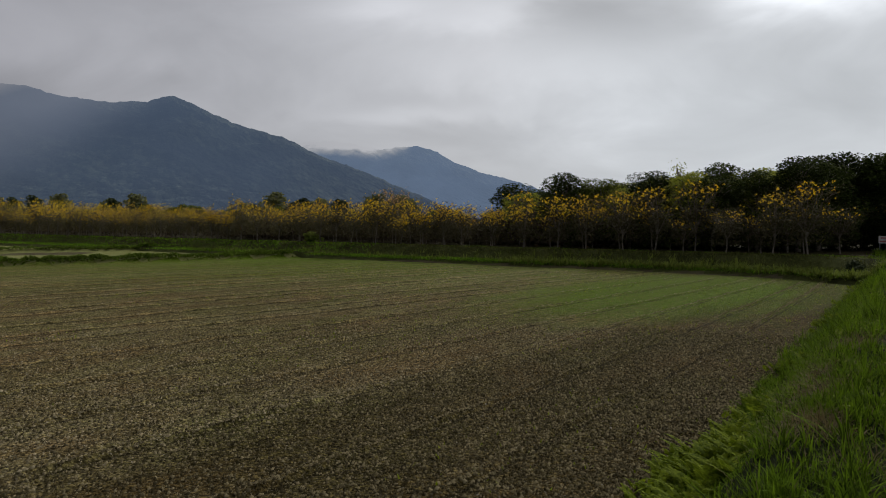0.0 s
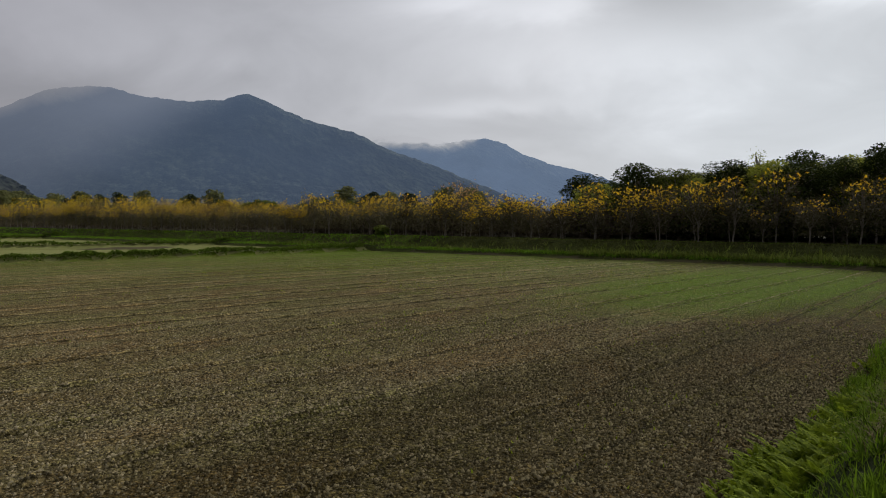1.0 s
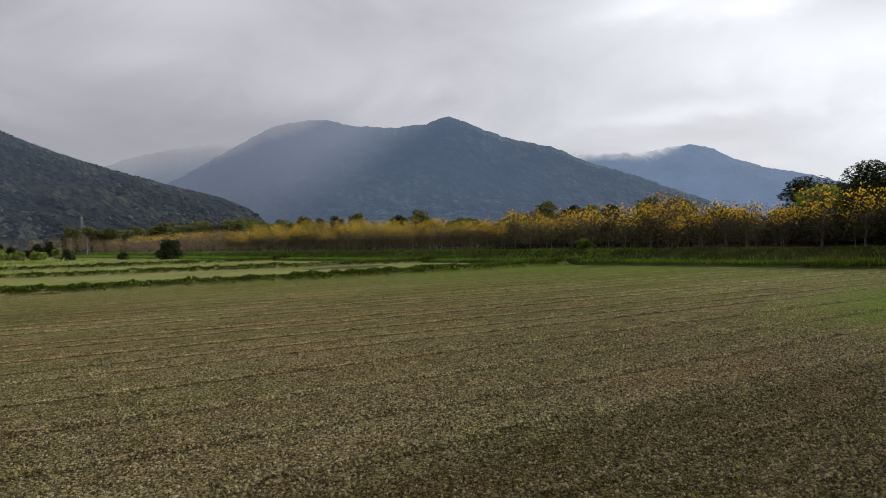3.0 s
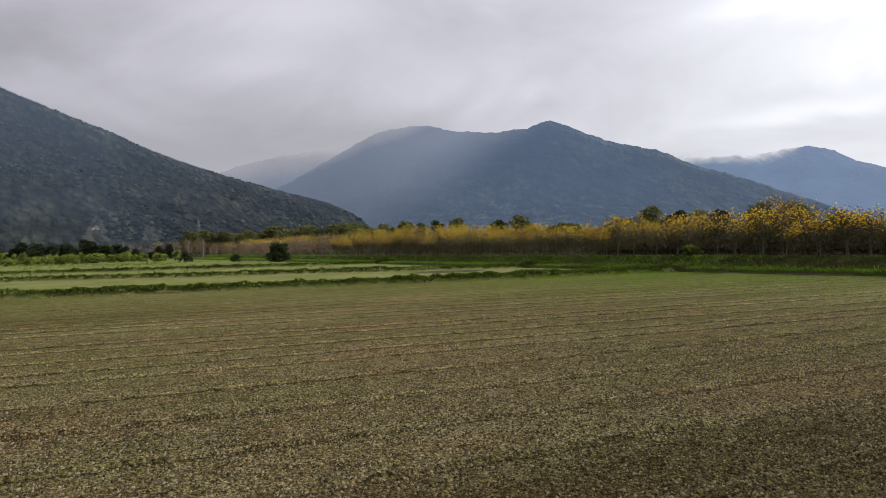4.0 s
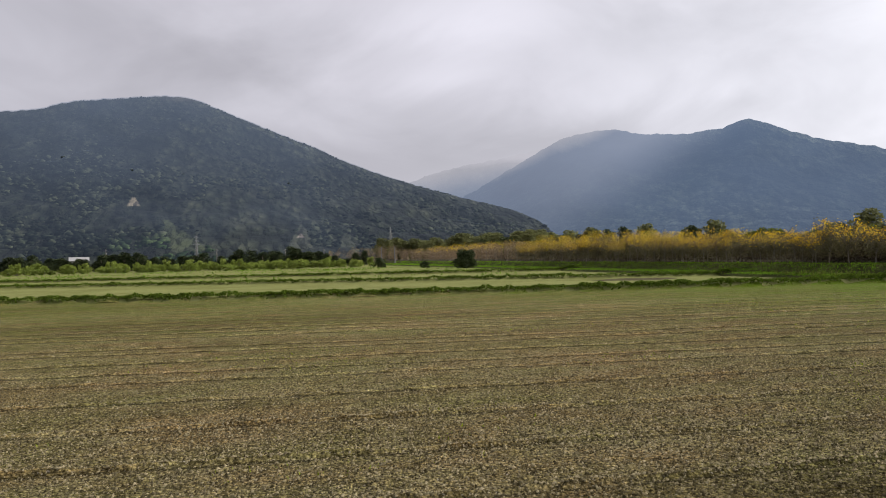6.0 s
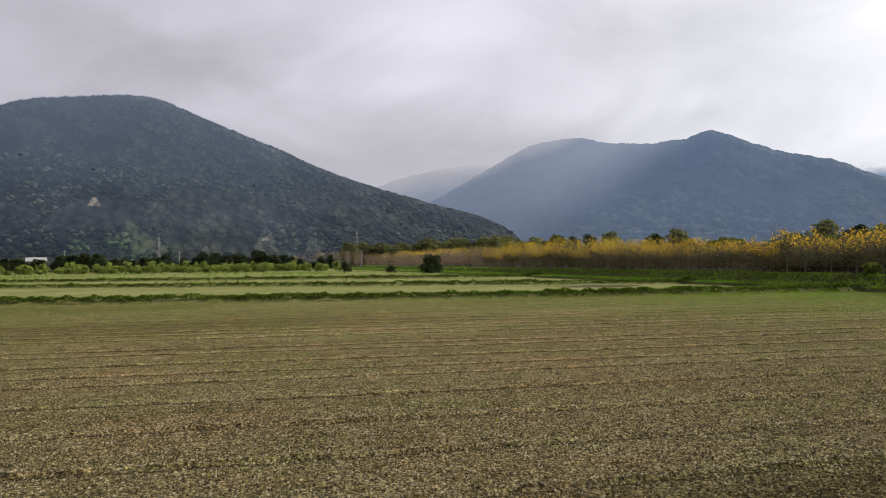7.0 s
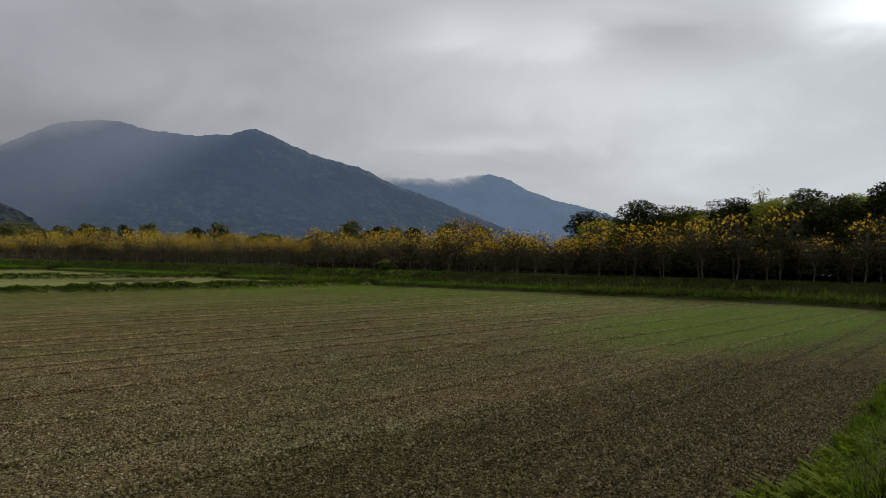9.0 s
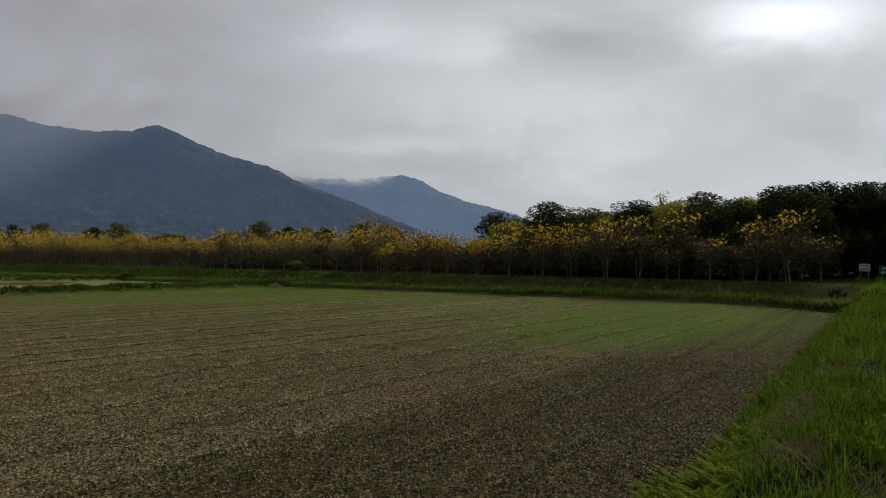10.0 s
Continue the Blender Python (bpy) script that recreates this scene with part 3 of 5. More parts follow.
# ---- grass ----
def blades(u, v, length, lean, width, seed, z=None, bend=0.6):
    """Grass blades: three joints each, bent over."""
    r = np.random.default_rng(seed)
    k = len(u)
    turn = r.uniform(0, 2 * np.pi, k)
    tilt = lean * r.uniform(0.2, 1.3, k)
    d = np.stack([np.cos(turn), np.sin(turn)], -1)
    s = np.stack([-np.sin(turn), np.cos(turn)], -1) * (width / 2)[:, None]
    base = np.stack([u, v, (ground_z(u, v) if z is None else z) - 0.02], -1)
    out = []
    for f, wide in ((0.0, 1.0), (0.5, 0.85), (1.0, 0.0)):
        flat_ = length * (np.sin(tilt) * f + bend * tilt * f * f * 0.8)
        up = length * f * (np.cos(tilt) - 0.35 * bend * tilt * f)
        mid = base + np.concatenate([d * flat_[:, None], up[:, None]], 1)
        side = np.concatenate([s * wide, np.zeros((k, 1))], 1)
        out += [mid - side, mid + side] if wide else [mid]
    pts = np.stack(out, 1).reshape(-1, 3)
    i = np.arange(k)[:, None] * 5
    return pts, [i + np.array([0, 1, 3, 2]), i + np.array([2, 3, 4])]


def stuff(name, pieces, mat_, label, category):
    pts, faces = join(pieces) if isinstance(pieces, list) else pieces
    ob = new(name, mesh_of(name, pts, faces, mat_))
    ob.matrix_world = PLACE
    return tagged(ob, label, category, kind="stuff")


def clumped(k, lo_u, hi_u, lo_v, hi_v, scale, seed, power=1.5):
    """Scattered places, thicker in clumps."""
    r = np.random.default_rng(seed)
    u, v = r.uniform(lo_u, hi_u, k * 3), r.uniform(lo_v, hi_v, k * 3)
    keep = r.uniform(0, 1, k * 3) < fractal(u * scale, v * scale, seed, 3) ** power * 1.6
    return u[keep][:k], v[keep][:k]


WITHERED = ((6.9, 0.65, 0.3, 700), (8.5, 0.8, 0.34, 800), (9.8, 0.9, 0.34, 700), (12.0, 0.6, 0.4, 600), (6.0, 0.1, 0.25, 400))


def tufts(k, per, lo_u, hi_u, lo_v, hi_v, tall, wide, spread, seed, power=1.4):
    """Blades in tufts that lean outwards from their middle."""
    r = np.random.default_rng(seed)
    u, v = clumped(k, lo_u, hi_u, lo_v, hi_v, 0.8, seed, power)
    for cu, cv, wide_, _ in WITHERED:
        stay = np.hypot(u - cu, (v - cv) * 1.5) > wide_ * 1.1
        u, v = u[stay], v[stay]
    size = tall * r.uniform(0.55, 1.35, len(u)) * (0.55 + 0.9 * fractal(u * 0.6, v * 0.6, 44, 3))
    who = np.repeat(np.arange(len(u)), per)
    a = r.uniform(0, 6.28, len(who))
    d = np.abs(r.normal(size=len(who))) * spread
    bu, bv = u[who] + np.cos(a) * d, v[who] + np.sin(a) * d
    return blades(bu, bv, size[who] * r.uniform(0.5, 1.15, len(who)), 0.6, wide * r.uniform(0.6, 1.4, len(who)), seed + 1, bend=0.9)


def verge_grass():
    return [tufts(800, 12, -4.0, 3.2, -3.5, 2.0, 0.17, 0.012, 0.08, 4, 1.2), tufts(2600, 18, 3.0, 15, -3.0, 2.15, 0.18, 0.010, 0.06, 1, 2.4),
            tufts(3200, 9, 3.2, 11, -1.8, 2.15, 0.09, 0.008, 0.09, 7, 0.6), tufts(90, 24, 3.5, 15, -2.0, 1.9, 0.31, 0.015, 0.07, 6, 3.0), tufts(1500, 20, 15, 32, -3.5, 2.15, 0.32, 0.017, 0.11, 2, 2.0),
            tufts(700, 20, 32, 80, -3.5, 2.1, 0.36, 0.032, 0.16, 3)]


stuff("verge_grass", verge_grass(), VERGE_GRASS, "long green grass tufts on the roadside bank", "grass")


def dead_grass():
    u, v = clumped(3500, 4, 22, -2.5, 2.0, 0.6, 15, 3.0)
    r = np.random.default_rng(14)
    for cu, cv, wide_, k in WITHERED:
        u, v = np.concatenate([u, r.normal(cu, wide_, k)]), np.concatenate([v, r.normal(cv, wide_ * 0.6, k)])
    return blades(u, v, rng.uniform(0.08, 0.24, len(u)), 1.35, np.full(len(u), 0.008), 16)


def verge_herbs():
    """Small broad leaves of low weeds among the grass."""
    r = np.random.default_rng(24)
    u, v = clumped(5000, 6.5, 24, -2.0, 2.3, 1.6, 25, 2.6)
    high = r.uniform(0.02, 0.2, len(u))
    return leaves(np.stack([u, v, ground_z(u, v) + high], -1), r.uniform(0.015, 0.035, len(u)), 26, 0.5, 1.9)


stuff("dead_grass", dead_grass(), DRY_GRASS, "cut and withered straw-coloured grass among the green", "grass")


def ferns():
    """Fern fronds: an arching rib with narrow leaflets in pairs, longest near the foot."""
    r = np.random.default_rng(17)
    u, v = clumped(260, 4.4, 9.5, 1.3, 2.3, 1.1, 18, 2.4)
    far_u, far_v = clumped(90, 9.5, 40.0, 1.5, 2.3, 0.5, 20, 3.0)
    u, v = np.concatenate([u, far_u]), np.concatenate([v, far_v])
    who = np.repeat(np.arange(len(u)), 5)
    k = len(who)
    a, length = r.uniform(0, 6.28, k), r.uniform(0.15, 0.36, k)
    lean = r.uniform(0.35, 0.8, k)
    foot = np.stack([u, v, ground_z(u, v)], -1)[who] + r.normal(size=(k, 3)) * [0.06, 0.06, 0.0]
    out = np.stack([np.cos(a), np.sin(a), 0 * a], -1)
    side = np.stack([-np.sin(a), np.cos(a), 0 * a], -1)
    up = np.array([0.0, 0.0, 1.0])

    def rib(f):
        return foot + out * (length * lean * f * (0.6 + 0.7 * f))[:, None] + up * (length * (1.05 * f - 0.42 * f * f))[:, None]

    pts = []
    for f in np.linspace(0.14, 0.97, 11):
        root, ahead = rib(f), rib(min(f + 0.05, 1.0))
        along = ahead - root
        along /= np.linalg.norm(along, axis=1)[:, None] + 1e-9
        reach = (length * 0.36 * (1.05 - f) ** 0.8 * (0.5 if f < 0.2 else 1.0))[:, None]
        for sign in (-1, 1):
            tip = root + side * sign * reach + along * reach * 0.35 - up * reach * 0.18
            mid = root * 0.55 + tip * 0.45
            wide = along * (0.012 + 0.03 * length)[:, None]
            pts.append(np.stack([root, mid - wide, tip, mid + wide], 1))
    pts = np.concatenate(pts)
    i = np.arange(len(pts))[:, None, None] * 4
    return pts.reshape(-1, 3), (i + np.array([[0, 1, 2], [0, 2, 3]])).reshape(-1, 3)


def bund_grass():
    pieces = []
    for k, (curve, a, b, tall, count) in enumerate(((bund_v, -45, 47, 0.27, 24000), (bund_two, -60, 49, 0.28, 12000), (bund_three, -70, 50, 0.3, 9000))):
        u, _ = clumped(count, a, b, 0, 1, 0.5, 50 + k, 1.0)
        v = curve(u) + rng.normal(0, 0.27, len(u))
        high = tall * rng.uniform(0, 1, len(u)) ** 0.6 * (0.3 + 1.2 * fractal(u * 1.7, u * 0, 56 + k, 2) ** 1.4)
        pieces.append(leaves(np.stack([u, v, ground_z(u, v) + high], -1), rng.uniform(0.06, 0.14, len(u)) * (1 + 0.3 * k), 60 + k, 0.0, 1.9))
    return pieces


def dike_strip(f0, f1, low, high, counts, seed, lean=0.6):
    """Growth on part of the embankment, from its foot (0) to the crest (1)."""
    pieces = []
    for k, (a, b, count, wide) in enumerate(((-3, 40, counts[0], 0.045), (40, 110, counts[1], 0.08), (110, 300, counts[2], 0.18))):
        r = np.random.default_rng(seed + k)
        v = r.uniform(a, b, count)
        f = r.uniform(f0, f1, count)
        u = edge_u(v) + 0.1 + f * (crest_u(v) + 0.6 - edge_u(v))
        size = r.uniform(low, high, count) * (0.35 + 1.1 * fractal(u * 0.9, v * 0.5, seed + 5, 3))
        pieces.append(blades(u, v, size, lean, np.full(count, wide), seed + 9 + k))
    return pieces


stuff("embankment_grass", dike_strip(0.06, 0.40, 0.08, 0.26, (17000, 9000, 5000), 70) + dike_strip(0.93, 1.05, 0.05, 0.14, (9000, 6000, 3000), 71) + dike_strip(0.36, 0.98, 0.08, 0.3, (0, 7000, 8000), 75, 0.8), GRASS,
      "bright green grass along the foot of the embankment", "grass")
stuff("embankment_weeds", dike_strip(0.36, 0.98, 0.08, 0.26, (13000, 5000, 0), 170, 0.8), SLOPE_WEED, "dull brown-green weeds on the embankment slope", "weeds")


def herbs():
    """Clumps of strap-shaped leaves that bend over."""
    r = np.random.default_rng(90)
    v = np.concatenate([r.uniform(0, 1, 560) ** 1.3 * 24 + 1.0, r.uniform(0, 1, 160) * 40 + 20])
    u = edge_u(v) + np.where(r.uniform(0, 1, len(v)) < 0.75, r.uniform(0.5, 2.2, len(v)), r.uniform(0.5, 3.6, len(v)))
    who = np.repeat(np.arange(len(v)), 8)
    bu, bv = u[who] + r.normal(size=len(who)) * 0.14, v[who] + r.normal(size=len(who)) * 0.14
    return blades(bu, bv, r.uniform(0.3, 0.68, len(who)), 0.75, r.uniform(0.04, 0.085, len(who)), 92, bend=1.1)


def meadow():
    """Rough grass on the uncut plots beyond the second bund."""
    r = np.random.default_rng(95)
    u, v = clumped(15000, -70, 47, 96, 250, 0.09, 96, 3.5)
    ok = (v > bund_two(u) + 2) & (np.abs(v - bund_three(u)) > 1.5) & ((v > bund_three(u) + 14) | (r.uniform(0, 1, len(u)) < 0.25))
    u, v = u[ok], v[ok]
    return blades(u, v, r.uniform(0.12, 0.5, len(u)), 0.8, r.uniform(0.08, 0.2, len(u)), 97)


stuff("meadow_grass", meadow(), GRASS, "uneven fresh green grass on the far plots", "grass")
stuff("broad_leaved_weeds", herbs(), HERB, "broad-leaved weeds at the foot of the embankment", "weeds")


def lumps(u, v, size, seed, sink=0.3, squash=0.65):
    """Small uneven stones or clods, half sunk in the soil."""
    r = np.random.default_rng(seed)
    k = len(u)
    corners = np.array([[1, 0, 0], [0, 1, 0], [-1, 0, 0], [0, -1, 0], [0, 0, 1], [0, 0, -1]], dtype=float)
    pts = corners[None] * r.uniform(0.6, 1.25, (k, 6, 1)) * size[:, None, None]
    a = r.uniform(0, 6.28, k)
    c, s = np.cos(a)[:, None], np.sin(a)[:, None]
    x, y = pts[..., 0] * c - pts[..., 1] * s, pts[..., 0] * s + pts[..., 1] * c
    z = pts[..., 2] * squash + 0.25 * x
    base = np.stack([u, v, ground_z(u, v) + size * (squash - sink)], -1)
    pts = np.stack([x, y, z], -1) + base[:, None]
    pts[:, :4, 2] -= (size * sink)[:, None]
    tri = np.array([[0, 1, 4], [1, 2, 4], [2, 3, 4], [3, 0, 4]])
    return pts[:, :5].reshape(-1, 3), (np.arange(k)[:, None, None] * 5 + tri).reshape(-1, 3)


def scatter_field(k, seed, near=5.0, far=45.0, power=1.0):
    r = np.random.default_rng(seed)
    out = 2.2 + (far - 2.2) * r.uniform(0, 1, k) ** power
    u = r.uniform(-12, 45, k)
    ok = (u < edge_u(out) - 0.3) & (out < bund_v(u) - 0.8) & (np.hypot(u, out) > near)
    return u[ok], out[ok]


u, v = scatter_field(260000, 101, 5, 20, 1.6)
keep = (np.hypot(u, v) < 21) & (np.arctan2(v, u) < 2.2)
u, v = u[keep], v[keep]
u2, v2 = scatter_field(260000, 111, 5, 14, 1.5)
keep = (np.hypot(u2, v2) < 14) & (np.arctan2(v2, u2) < 2.2)
u, v = np.concatenate([u, u2[keep]]), np.concatenate([v, v2[keep]])
stuff("soil_clods", lumps(u, v, 0.007 + 0.022 * rng.uniform(0, 1, len(u)) ** 3.0, 102, 0.3, 0.75), CLOD, "loose clods of dry brown soil on the field", "soil")


def ridge_clods():
    """Crumbled soil thrown up along each furrow."""
    r = np.random.default_rng(108)
    us_, vs_ = [], []
    for f in FURROWS[:14]:
        k = 2800 if f < 14 else 1300
        u = r.uniform(-9, 44, k)
        v = np.full(k, f)
        for _ in range(6):
            v = f - 0.15 * u * (1 - np.exp(-np.clip(v - 2.6, 0, 99) / 7.0))
        v = v + 0.2 + r.normal(size=k) * 0.06
        ok = (v > 2.5) & (np.hypot(u, v) > 5)
        us_.append(u[ok]), vs_.append(v[ok])
    u, v = np.concatenate(us_), np.concatenate(vs_)
    return lumps(u, v, 0.010 + 0.026 * r.uniform(0, 1, len(u)) ** 2, 109)


stuff("furrow_clods", ridge_clods(), DRY_CLOD, "crumbled soil thrown up along the furrows", "soil")
u, v = scatter_field(7000, 103, 5, 36, 1.4)
stuff("pebbles", lumps(u, v, 0.008 + 0.018 * rng.uniform(0, 1, len(u)) ** 2.5, 104, 0.3, 0.42), STONE, "pale pebbles scattered over the harrowed soil", "pebbles")


def seedlings():
    u, v = scatter_field(26000, 105, 5, 34, 1.0)
    keep = fractal(u * 0.12, v * 0.5, 106, 3) + 0.008 * u > 0.66
    u, v = u[keep], v[keep]
    return blades(u, v, rng.uniform(0.03, 0.09, len(u)), 0.7, rng.uniform(0.012, 0.03, len(u)), 107)


stuff("seedlings", seedlings(), FERN, "tiny green seedlings sprouting in the soil", "seedlings")


# ---- trees ----
def tube(path, radii, sides=5):
    """A tapered limb along a path."""
    path, radii = np.asarray(path, float), np.asarray(radii, float)
    k = len(path)
    ways = np.gradient(path, axis=0)
    ways /= np.linalg.norm(ways, axis=1)[:, None] + 1e-9
    ref = np.where(np.abs(ways[:, 2:3]) > 0.9, [[1.0, 0, 0]], [[0, 0, 1.0]])
    a = np.cross(ways, ref)
    a /= np.linalg.norm(a, axis=1)[:, None] + 1e-9
    b = np.cross(ways, a)
    ang = np.linspace(0, 2 * np.pi, sides, endpoint=False)
    ring = a[:, None] * np.cos(ang)[None, :, None] + b[:, None] * np.sin(ang)[None, :, None]
    pts = path[:, None] + ring * radii[:, None, None]
    i = np.arange(k - 1)[:, None] * sides + np.arange(sides)[None]
    j = np.arange(k - 1)[:, None] * sides + (np.arange(sides)[None] + 1) % sides
    return pts.reshape(-1, 3), np.stack([i, j, j + sides, i + sides], -1).reshape(-1, 4)


def sticks(a, b, thick, seed):
    """Many thin three-sided twigs from a to b, pointed at the end."""
    r = np.random.default_rng(seed)
    k = len(a)
    way_ = b - a
    side = np.cross(way_, r.normal(size=(k, 3)))
    side /= np.linalg.norm(side, axis=1)[:, None] + 1e-9
    other = np.cross(way_, side)
    other /= np.linalg.norm(other, axis=1)[:, None] + 1e-9
    t = thick[:, None]
    pts = np.stack([a + side * t, a - side * t * 0.5 + other * t * 0.87, a - side * t * 0.5 - other * t * 0.87, b], 1)
    i = np.arange(k)[:, None, None] * 4
    return pts.reshape(-1, 3), (i + np.array([[0, 1, 3], [1, 2, 3], [2, 0, 3]])).reshape(-1, 3)


def leaves(at_, size, seed, flat=0.5, long=1.5):
    """Many single leaves, each a small folded lozenge of two faces."""
    r = np.random.default_rng(seed)
    k = len(at_)
    x = r.normal(size=(k, 3)) * [1, 1, 1 - flat * 0.6]
    x /= np.linalg.norm(x, axis=1)[:, None]
    y = np.cross(x, r.normal(size=(k, 3)) * [0.4, 0.4, 1.0])
    y /= np.linalg.norm(y, axis=1)[:, None] + 1e-9
    nrm = np.cross(x, y)
    s = size[:, None]
    pts = np.stack([at_ - x * s * long / 2, at_ + y * s / 2 + nrm * s * 0.15, at_ + x * s * long / 2, at_ - y * s / 2 + nrm * s * 0.15], 1)
    i = np.arange(k)[:, None, None] * 4
    return pts.reshape(-1, 3), (i + np.array([[0, 2, 1], [0, 3, 2]])).reshape(-1, 3)


stuff("bund_grass", bund_grass(), BUND_GRASS, "rough low herbage growing along the field bunds", "grass")
stuff("verge_weeds", verge_herbs(), HERB, "low broad-leaved weeds among the grass of the bank", "weeds")
stuff("ferns", ferns(), FERN, "yellow-green fern fronds on the edge of the bank", "ferns")


def flower_balls(at_, size, seed):
    """Round flower heads: crossing petals about a middle."""
    r = np.random.default_rng(seed)
    near = np.repeat(at_, 7, axis=0) + r.normal(size=(len(at_) * 7, 3)) * np.repeat(size, 7)[:, None] * 0.3
    return leaves(near, np.repeat(size, 7) * r.uniform(0.5, 0.9, len(near)), seed + 1, 0.0, 1.0)


def flowering_tree(seed, bloom, petal, label, tall=4.1, dry=POD):
    """A slim leafless tree: trunk, spreading limbs, many twigs, dry leaves, and flowers at the tips."""
    r = np.random.default_rng(seed)
    root = thing("flowering_tree", label, "tree", "trees of the flowering plantation")
    fork = r.uniform(1.0, 1.5)
    sway = r.normal(size=2) * 0.07
    stem = [(sway[0] * f * f + 0.03 * math.sin(5 * f + seed), sway[1] * f * f, fork * f) for f in np.linspace(0, 1, 6)]
    stem[0] = (stem[0][0], stem[0][1], -0.15)
    wood = [tube(stem, np.linspace(0.055, 0.04, 6), 7)]
    tips_a, tips_b, ends = [], [], []
    for k in range(r.integers(7, 10)):
        a = k * 2.4 + r.uniform(-0.5, 0.5)
        reach = r.uniform(0.25, 1.45)
        high = tall - r.uniform(0.05, 0.55) - 0.42 * reach**2 * r.uniform(0.4, 1.2)
        start = np.array(stem[-1 - (k % 2)])
        f = np.linspace(0, 1, 7)[:, None]
        goal = np.array([math.cos(a) * reach, math.sin(a) * reach, high])
        path = start + (goal - start) * f + np.concatenate([np.sin(f * 6 + k) * 0.07, np.cos(f * 5 + k) * 0.07, 0 * f], 1) * f
        wood.append(tube(path, np.linspace(0.03, 0.007, 7), 5))
        for _ in range(7):
            q = r.uniform(0.1, 1.0)
            p = start + (goal - start) * q
            b = a + r.normal() * 1.3
            e = p + np.array([math.cos(b), math.sin(b), r.uniform(0.1, 1.0)]) * r.uniform(0.3, 0.75)
            e[2] = min(e[2], tall + 0.1)
            wood.append(tube([p, (p + e) / 2 + r.normal(size=3) * 0.04, e], [0.012, 0.008, 0.004], 4))
            for _ in range(7):
                g = p + (e - p) * r.uniform(0.2, 1.0)
                h = g + r.normal(size=3) * [0.26, 0.26, 0.16] + [0, 0, r.uniform(0.0, 0.15)]
                tips_a.append(g), tips_b.append(h), ends.append(h)
    part("trunk", mesh_of("trunk", *join(wood), BARK, True), root)
    a, b = np.array(tips_a), np.array(tips_b)
    low = np.array([[r.normal() * 0.06, r.normal() * 0.06, r.uniform(0.4, fork)] for _ in range(26)])
    off = low + r.normal(size=low.shape) * [0.35, 0.35, 0.18]
    a, b = np.concatenate([a, low]), np.concatenate([b, off])
    part("brushwood", mesh_of("brushwood", *sticks(a, b, r.uniform(0.004, 0.009, len(a)), seed), TWIG), root)["kind"] = "stuff"
    ends = np.array(ends)
    pick = ends[r.integers(0, len(ends), 1150)] + r.normal(size=(1150, 3)) * 0.2
    side = np.stack([r.normal(size=420) * 0.65, r.normal(size=420) * 0.65, r.uniform(0.7, 2.6, 420)], -1)
    spots = np.concatenate([pick, side])
    part("dry_foliage", mesh_of("dry_foliage", *leaves(spots, r.uniform(0.05, 0.12, len(spots)), seed + 3), dry), root, "withered brown and olive leaves")["kind"] = "stuff"
    weight = np.clip((ends[:, 2] - tall * 0.5) / (tall * 0.5), 0.04, 1) ** 1.7
    heads = ends[r.choice(len(ends), min(bloom, len(ends)), replace=False, p=weight / weight.sum())]
    part("blossom", mesh_of("blossom", *flower_balls(heads, r.uniform(0.06, 0.138, len(heads)), seed + 5), petal), root, "bright yellow flower clusters" if petal == FLOWER else "faded peach flower clusters")["kind"] = "stuff"
    return root


def leafy_tree(name, seed, label, leaf, tall, wide, count, size, category="tree", group="", low=0.12, clumps=26, kind="", puff=1.0):
    """A trunk with limbs and an uneven crown of leaf clumps."""
    r = np.random.default_rng(seed)
    root = thing(name, label, category, group, kind)
    wood = [tube([(0, 0, -0.2), (0.05, 0.02, tall * 0.25), (-0.05, 0.06, tall * 0.55), (0.04, 0, tall * 0.85)], np.array([0.03, 0.024, 0.016, 0.005]) * tall * 0.8, 7)]
    centres, radii = [], []
    for k in range(clumps):
        f = (k + 0.5) / clumps
        a = k * 2.4 + r.uniform(-0.4, 0.4)
        h = tall * (low + (0.93 - low) * f)
        room = wide * (0.35 + 0.65 * math.sin(math.pi * min(1.0, 0.18 + 0.8 * f)))
        c = np.array([math.cos(a), math.sin(a), 0]) * room * r.uniform(0.3, 0.95) + [0, 0, h]
        centres.append(c), radii.append(r.uniform(0.2, 0.33) * (wide + tall * 0.25) * puff)
        start = np.array([0, 0, max(0.15 * tall, h - tall * 0.22)])
        wood.append(tube([start, (start + c) / 2 + [0, 0, 0.04 * tall], c], [0.010 * tall, 0.006 * tall, 0.003 * tall], 5))
    part("trunk", mesh_of("trunk", *join(wood), BARK, True), root)
    who = r.integers(0, clumps, count)
    ball = r.normal(size=(count, 3))
    ball /= np.linalg.norm(ball, axis=1)[:, None]
    ball *= r.uniform(0.35, 1.0, count)[:, None] ** 0.5 * np.array([1, 1, 0.75])
    spots = np.array(centres)[who] + ball * np.array(radii)[who][:, None]
    spots[:, 2] = np.maximum(spots[:, 2], 0.1)
    part("crown", mesh_of("crown", *leaves(spots, size * r.uniform(0.6, 1.3, count), seed + 9), leaf), root)["kind"] = "stuff"
    return root


def standing(u, v, turn=0.0, s=1.0, sz=None):
    z = float(ground_z(np.array([u]), np.array([v]))[0])
    return PLACE @ pose(u, v, z - 0.03, 0, 0, turn) @ Matrix.Diagonal((s, s, sz or s, 1))


bare_label = "slim grey-barked tree, leafless, topped with yellow blossom"
few_label = "slim bare tree with brown twigs and few yellow blossoms"
